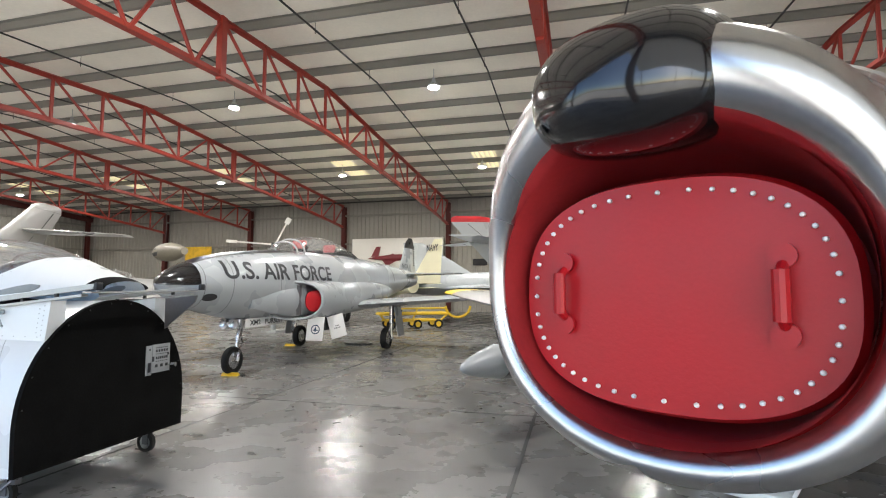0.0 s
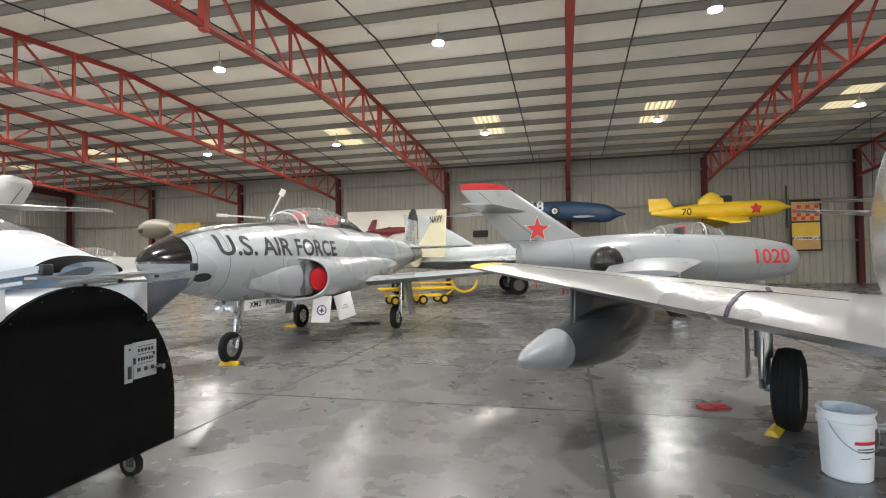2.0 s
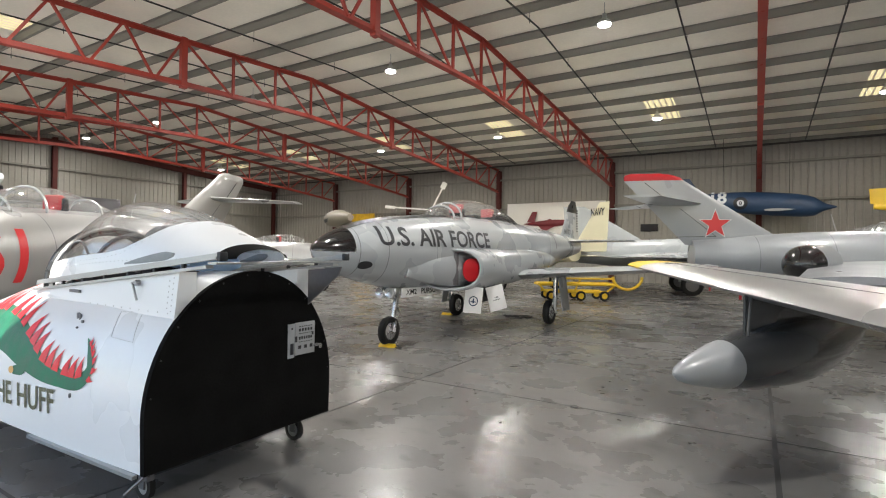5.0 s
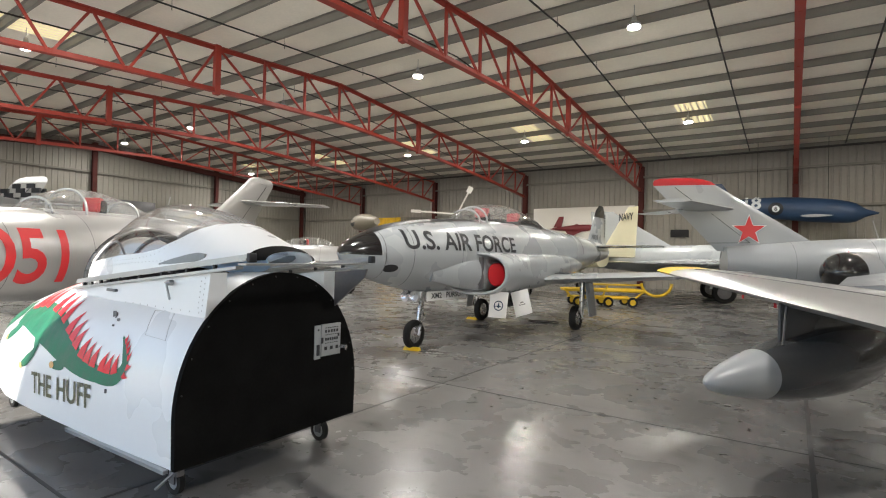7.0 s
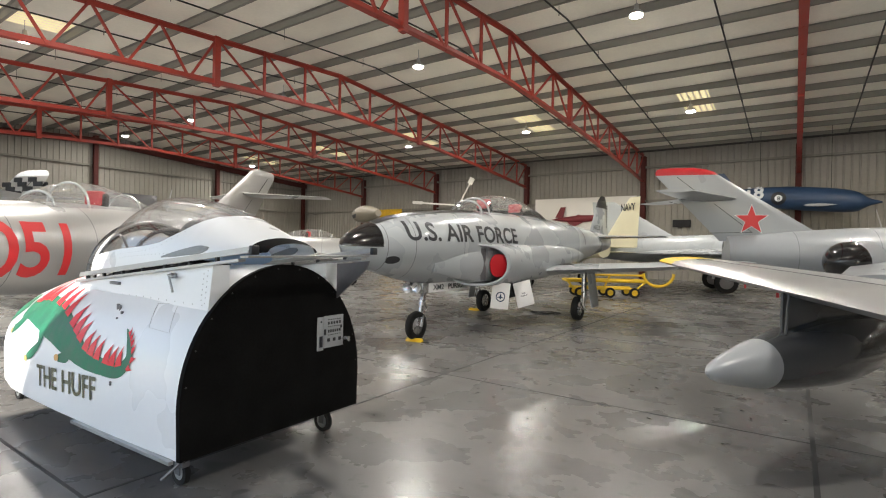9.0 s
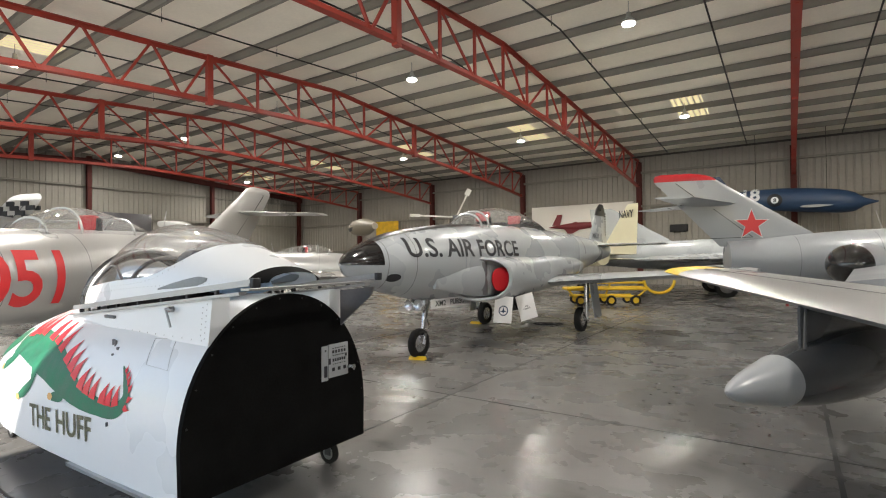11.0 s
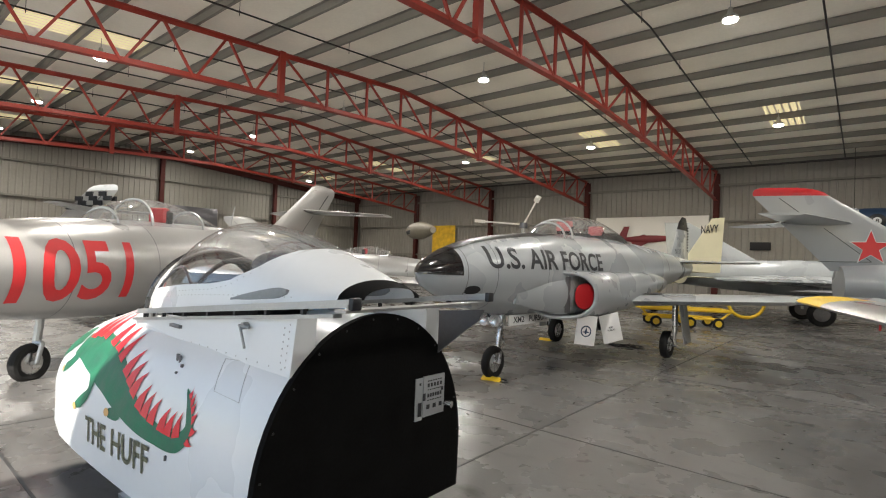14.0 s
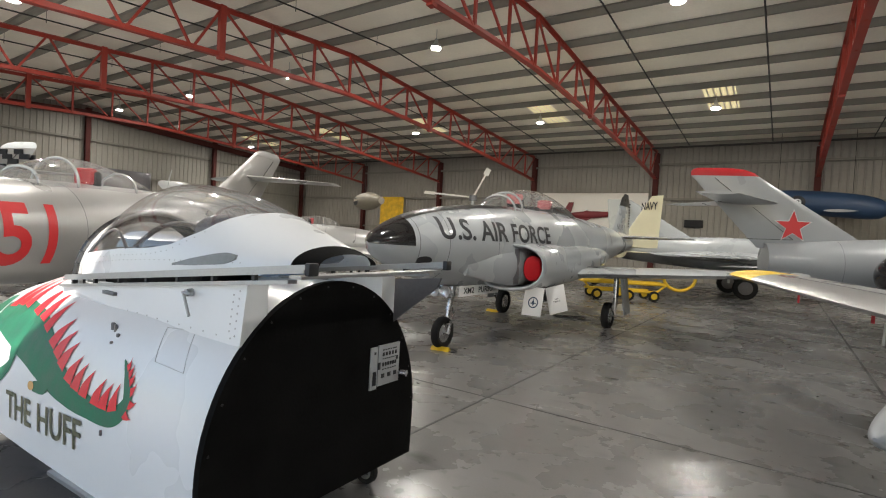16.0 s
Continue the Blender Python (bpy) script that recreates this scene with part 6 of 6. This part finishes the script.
# yellow bomb trolley
TROL = thing("yellow_trolley", "yellow tubular steel ordnance trolley on small wheels", "trolley", pose(-5.4, 18.9, 0, 0, 0, 33))
for a, b, r in (((-1.3, -0.35, 0.55), (1.3, -0.35, 0.55), 0.05), ((-1.3, 0.35, 0.55), (1.3, 0.35, 0.55), 0.05), ((-1.3, -0.35, 0.55), (-1.3, 0.35, 0.55), 0.045), ((1.3, -0.35, 0.55), (1.3, 0.35, 0.55), 0.045), ((-1.1, -0.35, 0.30), (1.0, -0.35, 0.30), 0.04), ((-1.1, 0.35, 0.30), (1.0, 0.35, 0.30), 0.04), ((-1.3, -0.35, 0.55), (-1.1, -0.35, 0.30), 0.035), ((1.3, -0.35, 0.55), (1.0, -0.35, 0.30), 0.035), ((-0.5, -0.35, 0.75), (1.2, -0.35, 0.75), 0.035), ((-0.5, -0.35, 0.75), (-0.9, -0.35, 0.55), 0.035), ((-0.1, -0.35, 0.3), (0.1, -0.35, 0.75), 0.03)):
    bm = bmesh.new()
    rod(bm, a, b, r, n=10)
    part("tube", bm, YELLOW, TROL)
bm = bmesh.new()
for i in range(12):
    a, b = math.pi + math.pi * i / 12, math.pi + math.pi * (i + 1) / 12
    rod(bm, (1.7 + 0.5 * math.cos(a), -0.35, 0.82 + 0.42 * math.sin(a)), (1.7 + 0.5 * math.cos(b), -0.35, 0.82 + 0.42 * math.sin(b)), 0.05, n=8)
part("cradle_hoop", bm, YELLOW, TROL, "curved yellow cradle")
for x in (-0.9, 0.1, 0.9):
    for y in (-0.42, 0.42):
        wheel(TROL, (x, y, 0.17), 0.17, 0.07, axis=(0, 1, 0), rim_mat=YELLOW, spokes=5)

# ---- on and before the far wall ----
bm = bmesh.new()
box(bm, (-10.6, Y_WALL - 0.08, 3.1), (6.2, 0.26, 3.2), bevel=0.01)
BOARD = thing("display_board", "large white display board on the far wall", "board")
part("panel", bm, PANELW, BOARD)
RJ = thing("jet_cutout", "dark red jet aircraft cut-out on the white board", "cut-out", Matrix.Translation((-10.7, Y_WALL - 0.30, 3.40)))
bm = bmesh.new()
loft(bm, [(-1.8, 0, 0, 0.02, 0.02, 0.02, 2), (-1.2, 0, 0, 0.1, 0.12, 0.1, 2), (0, 0, 0.02, 0.12, 0.22, 0.2, 2), (1.6, 0, 0.1, 0.08, 0.1, 0.1, 2)], steps=20, n=20)
moved(bm, Matrix.Rotation(radians(-90), 4, "Z"))
part("fuselage", bm, MAROON, RJ)
for pts in ([(1.1, 0.1), (1.6, 0.1), (1.25, 0.75), (0.95, 0.75)], [(-0.4, -0.05), (0.9, -0.05), (0.6, -0.42), (0.35, -0.42)], [(-0.2, 0.1), (0.6, 0.1), (0.1, 0.3)]):
    bm = poly_mesh([(-x, z) for x, z in pts])
    r = bmesh.ops.extrude_face_region(bm, geom=list(bm.faces))
    bmesh.ops.translate(bm, vec=(0, 0, 0.05), verts=[v for v in r["geom"] if isinstance(v, bmesh.types.BMVert)])
    moved(bm, Matrix.Rotation(radians(90), 4, "X"))
    part("fin", bm, MAROON, RJ, smooth=False)

BL = thing("racing_aircraft", "navy blue racing aircraft numbered 18 hung at the far wall", "aircraft", Matrix.Translation((0, 30.0, 4.10)))
bl = [(-3.4, 0, 0.25, 0.10, 0.15, 0.15, 2), (-2.2, 0, 0.15, 0.30, 0.38, 0.36, 2), (-0.6, 0, 0.05, 0.42, 0.52, 0.52, 2), (1.2, 0, -0.1, 0.46, 0.52, 0.55, 2), (2.1, 0, -0.2, 0.40, 0.42, 0.45, 2), (2.5, 0, -0.25, 0.18, 0.18, 0.18, 2), (2.95, 0, -0.26, 0.03, 0.03, 0.03, 2)]
TURN = Matrix.Rotation(radians(-90), 4, "Z")
bm = bmesh.new()
moved(loft(bm, bl, steps=40, n=32), TURN)
part("fuselage", bm, BLUE, BL)
bm = bmesh.new()
wing(bm, [(0.3, -3.5, 0, 1.2, 0.08), (1.35, -3.5, 0, 0.5, 0.08)], upright=True)
part("fin", moved(bm, TURN), BLUE, BL)
bm = bmesh.new()
wing(bm, [(-4.0, 0.2, -0.35, 1.2, 0.1), (4.0, 0.2, -0.35, 1.2, 0.1)])
bm2 = moved(bm, TURN @ Matrix.Diagonal((0.12, 1, 1, 1)))
part("wing", bm2, MIGGREY, BL, "pale grey wing")
bm = onto(letters("18", 0.62, bold=0.03), bl, 1, -2.0, 0.0)
part("number", moved(bm, TURN), WHITE, BL, "white number 18", smooth=False)
for r, mm, o, tx in ((0.30, INK, 0.006, None), (0.15, WHITE, 0.010, None)):
    bm = onto(disc_mesh(r), bl, 1, -0.75, 0.0, lift=o)
    part("ball_mark", moved(bm, TURN), mm, BL, "round black and white ball mark", smooth=False)
bm = onto(letters("8", 0.18, bold=0.02), bl, 1, -0.80, -0.09, lift=0.014)
part("number", moved(bm, TURN), INK, BL, smooth=False)
for x in (-1.5, 1.2):
    bm = bmesh.new()
    rod(bm, (x, 0, 0.3), (x, 0, 3.45), 0.012, n=6)
    part("hanging_cable", bm, PIPE, BL)

YL = thing("yellow_racer", "yellow racing aircraft numbered 70 hung before the far wall", "aircraft", Matrix.Translation((7.2, 29.3, 3.75)))
yl = [(-3.1, 0, 0.0, 0.08, 0.12, 0.12, 2), (-1.8, 0, 0.0, 0.28, 0.30, 0.30, 2), (-0.2, 0, 0.05, 0.40, 0.42, 0.42, 2), (1.4, 0, 0.05, 0.42, 0.42, 0.42, 2), (2.6, 0, 0.1, 0.34, 0.34, 0.34, 2), (3.0, 0, 0.1, 0.12, 0.12, 0.12, 2), (3.25, 0, 0.1, 0.02, 0.02, 0.02, 2)]
bm = bmesh.new()
part("fuselage", moved(loft(bm, yl, steps=40, n=32), TURN), YELLOW, YL)
bm = bmesh.new()
wing(bm, [(0.1, -3.2, 0, 1.3, 0.09), (0.75, -3.25, 0, 0.9, 0.08)], upright=True)
part("fin", moved(bm, TURN), YELLOW, YL)
bm = bmesh.new()
wing(bm, [(-3.3, -0.2, -0.7, 0.9, 0.12), (-0.3, -0.6, -0.35, 1.9, 0.13), (0.3, -0.6, -0.35, 1.9, 0.13), (3.3, -0.2, -0.7, 0.9, 0.12)])
part("wing", moved(bm, TURN @ Matrix.Diagonal((0.75, 1, 1, 1))), YELLOW, YL)
bm = bmesh.new()
box(bm, (0.15, 0, 0.58), (1.0, 0.42, 0.36), bevel=0.1)
part("cockpit_hood", bm, DARKCLOTH, YL)
bm = bmesh.new()
loft(bm, [(-0.9, 0, 0.3, 0.2, 0.3, 0.1, 2.2), (-0.3, 0, 0.35, 0.3, 0.62, 0.1, 2.2), (0.2, 0, 0.35, 0.3, 0.35, 0.1, 2.2)], steps=8, n=24)
part("turtledeck", moved(bm, TURN), YELLOW, YL)
bm = onto(letters("70", 0.34, bold=0.02), yl, 1, -1.7, -0.16)
part("number", moved(bm, TURN), INK, YL, "black number 70", smooth=False)
bm = onto(star_mesh(0.30, 0.55), yl, 1, 1.6, 0.05)
part("red_emblem", moved(bm, TURN), NUMRED, YL, "red painted emblem", smooth=False)
for sgn, mm in ((1, INK), (-1, INK)):
    bm = bmesh.new()
    box(bm, (3.05, 0, 0.1 + sgn * 0.55), (0.05, 0.14, 0.95), bevel=0.02)
    part("propeller_blade", bm, mm, YL)
for x in (-1.2, 1.5):
    bm = bmesh.new()
    rod(bm, (x, 0, 0.3), (x, 0, 3.72), 0.012, n=6)
    part("hanging_cable", bm, PIPE, YL)

WB = thing("welcome_banner", "orange and black WELCOME banner hung on the far wall", "banner", Matrix.Translation((12.0, Y_WALL + 0.01, 3.05)))
bm = bmesh.new()
box(bm, (0, 0.01, 0), (1.45, 0.05, 2.7), bevel=0.005)
part("cloth", bm, INK, WB)
for z, h, mm in ((0.72, 1.0, TAN), (-0.25, 0.75, YELLOW), (-1.0, 0.55, TAN)):
    bm = bmesh.new()
    box(bm, (0, -0.02, z), (1.28, 0.012, h))
    part("field", bm, mm, WB)
bm = bmesh.new()
bmw = letters("WELCOME", 0.2, bold=0.02)
bm.free()
fit_width(bmw, 1.2)
moved(bmw, Matrix.Translation((-0.6, -0.03, -0.78)) @ Matrix.Rotation(radians(90), 4, "X"))
part("lettering", bmw, WHITE, WB, smooth=False)
bm = bmesh.new()
for i in range(6):
    for j in range(4):
        if (i + j) % 2 == 0:
            box(bm, (-0.5 + i * 0.2, -0.027, 0.35 + j * 0.2), (0.2, 0.004, 0.2))
part("chequer_field", bm, NUMRED, WB, smooth=False)

SW = thing("hung_wing", "long silver aircraft wing hung before the far wall", "aircraft wing", pose(12.6, 26.0, 3.75, 0, 0, 92))
bm = bmesh.new()
wing(bm, [(-2.6, 0, 0, 0.5, 0.13), (0.5, -0.3, 0, 1.1, 0.14), (4.5, -0.5, 0.1, 1.5, 0.14)])
part("panel", moved(bm, Matrix.Rotation(radians(-90), 4, "Z")), SILVER, SW)
for x in (0.3,):
    bm = bmesh.new()
    rod(bm, (0.4, 0.2, 0.1), (0.4, 0.2, 4.0), 0.012, n=6); rod(bm, (0.4, -3.2, 0.1), (0.4, -3.2, 4.0), 0.012, n=6)
    part("hanging_cable", bm, PIPE, SW)

SH = thing("shark_mouth_tank", "grey tank painted with a shark mouth, hung near the corner", "drop tank", pose(-23.6, 25.4, 3.55, 0, 0, 160))
shk = [(0, 0, 0, 0.03, 0.03, 0.03, 2), (0.25, 0, 0, 0.28, 0.28, 0.28, 2), (0.9, 0, 0, 0.48, 0.48, 0.48, 2), (2.0, 0, 0, 0.52, 0.52, 0.52, 2), (3.3, 0, 0, 0.2, 0.2, 0.2, 2)]
TB = Matrix.Rotation(radians(90), 4, "Z")
bm = bmesh.new()
part("tank_body", moved(loft(bm, shk, steps=24, n=28), TB), DRAB, SH)
for sx in (-1, 1):
    bm = onto(poly_mesh([(0.3, -0.05), (1.4, 0.02), (1.2, -0.22), (0.5, -0.25)]), shk, sx, 0, 0)
    part("mouth", moved(bm, TB), INK, SH, "dark painted shark mouth", smooth=False)
    bm = onto(disc_mesh(0.08), shk, sx, 0.9, 0.2)
    part("eye", moved(bm, TB), INK, SH, smooth=False)
bm = bmesh.new()
rod(bm, (-1.2, 0, 0.4), (-1.2, 0, 4.25), 0.015, n=6)
part("hanging_cable", bm, PIPE, SH)
QU = thing("yellow_netting", "bright yellow quilted cloth hung on the far wall", "cloth", Matrix.Translation((-25.9, Y_WALL + 0.04, 3.3)))
bm = bmesh.new()
k = 16
g = [[bm.verts.new((-1.15 + 2.3 * i / k, -0.06 * abs(math.sin(i * 1.3)) - 0.04 * abs(math.sin(j * 1.1)), -1.15 + 2.3 * j / k)) for j in range(k + 1)] for i in range(k + 1)]
for i in range(k):
    for j in range(k):
        bm.faces.new((g[i][j], g[i + 1][j], g[i + 1][j + 1], g[i][j + 1]))
part("cloth", bm, QUILT, QU)
DW = thing("wall_vent", "small dark vent in the far wall", "vent", Matrix.Translation((-5.2, Y_WALL + 0.17, 3.1)))
bm = bmesh.new()
box(bm, (0, 0, 0), (0.9, 0.16, 0.4), bevel=0.01)
part("louvre", bm, DARKWALL, DW)
PS = thing("info_panel", "dark framed information panel on the end wall", "panel", Matrix.Translation((X0 - 0.02, 17.4, 4.1)))
bm = bmesh.new()
box(bm, (0, 0, 0), (0.06, 3.2, 1.3), bevel=0.01)
part("panel", bm, STEELDARK, PS)
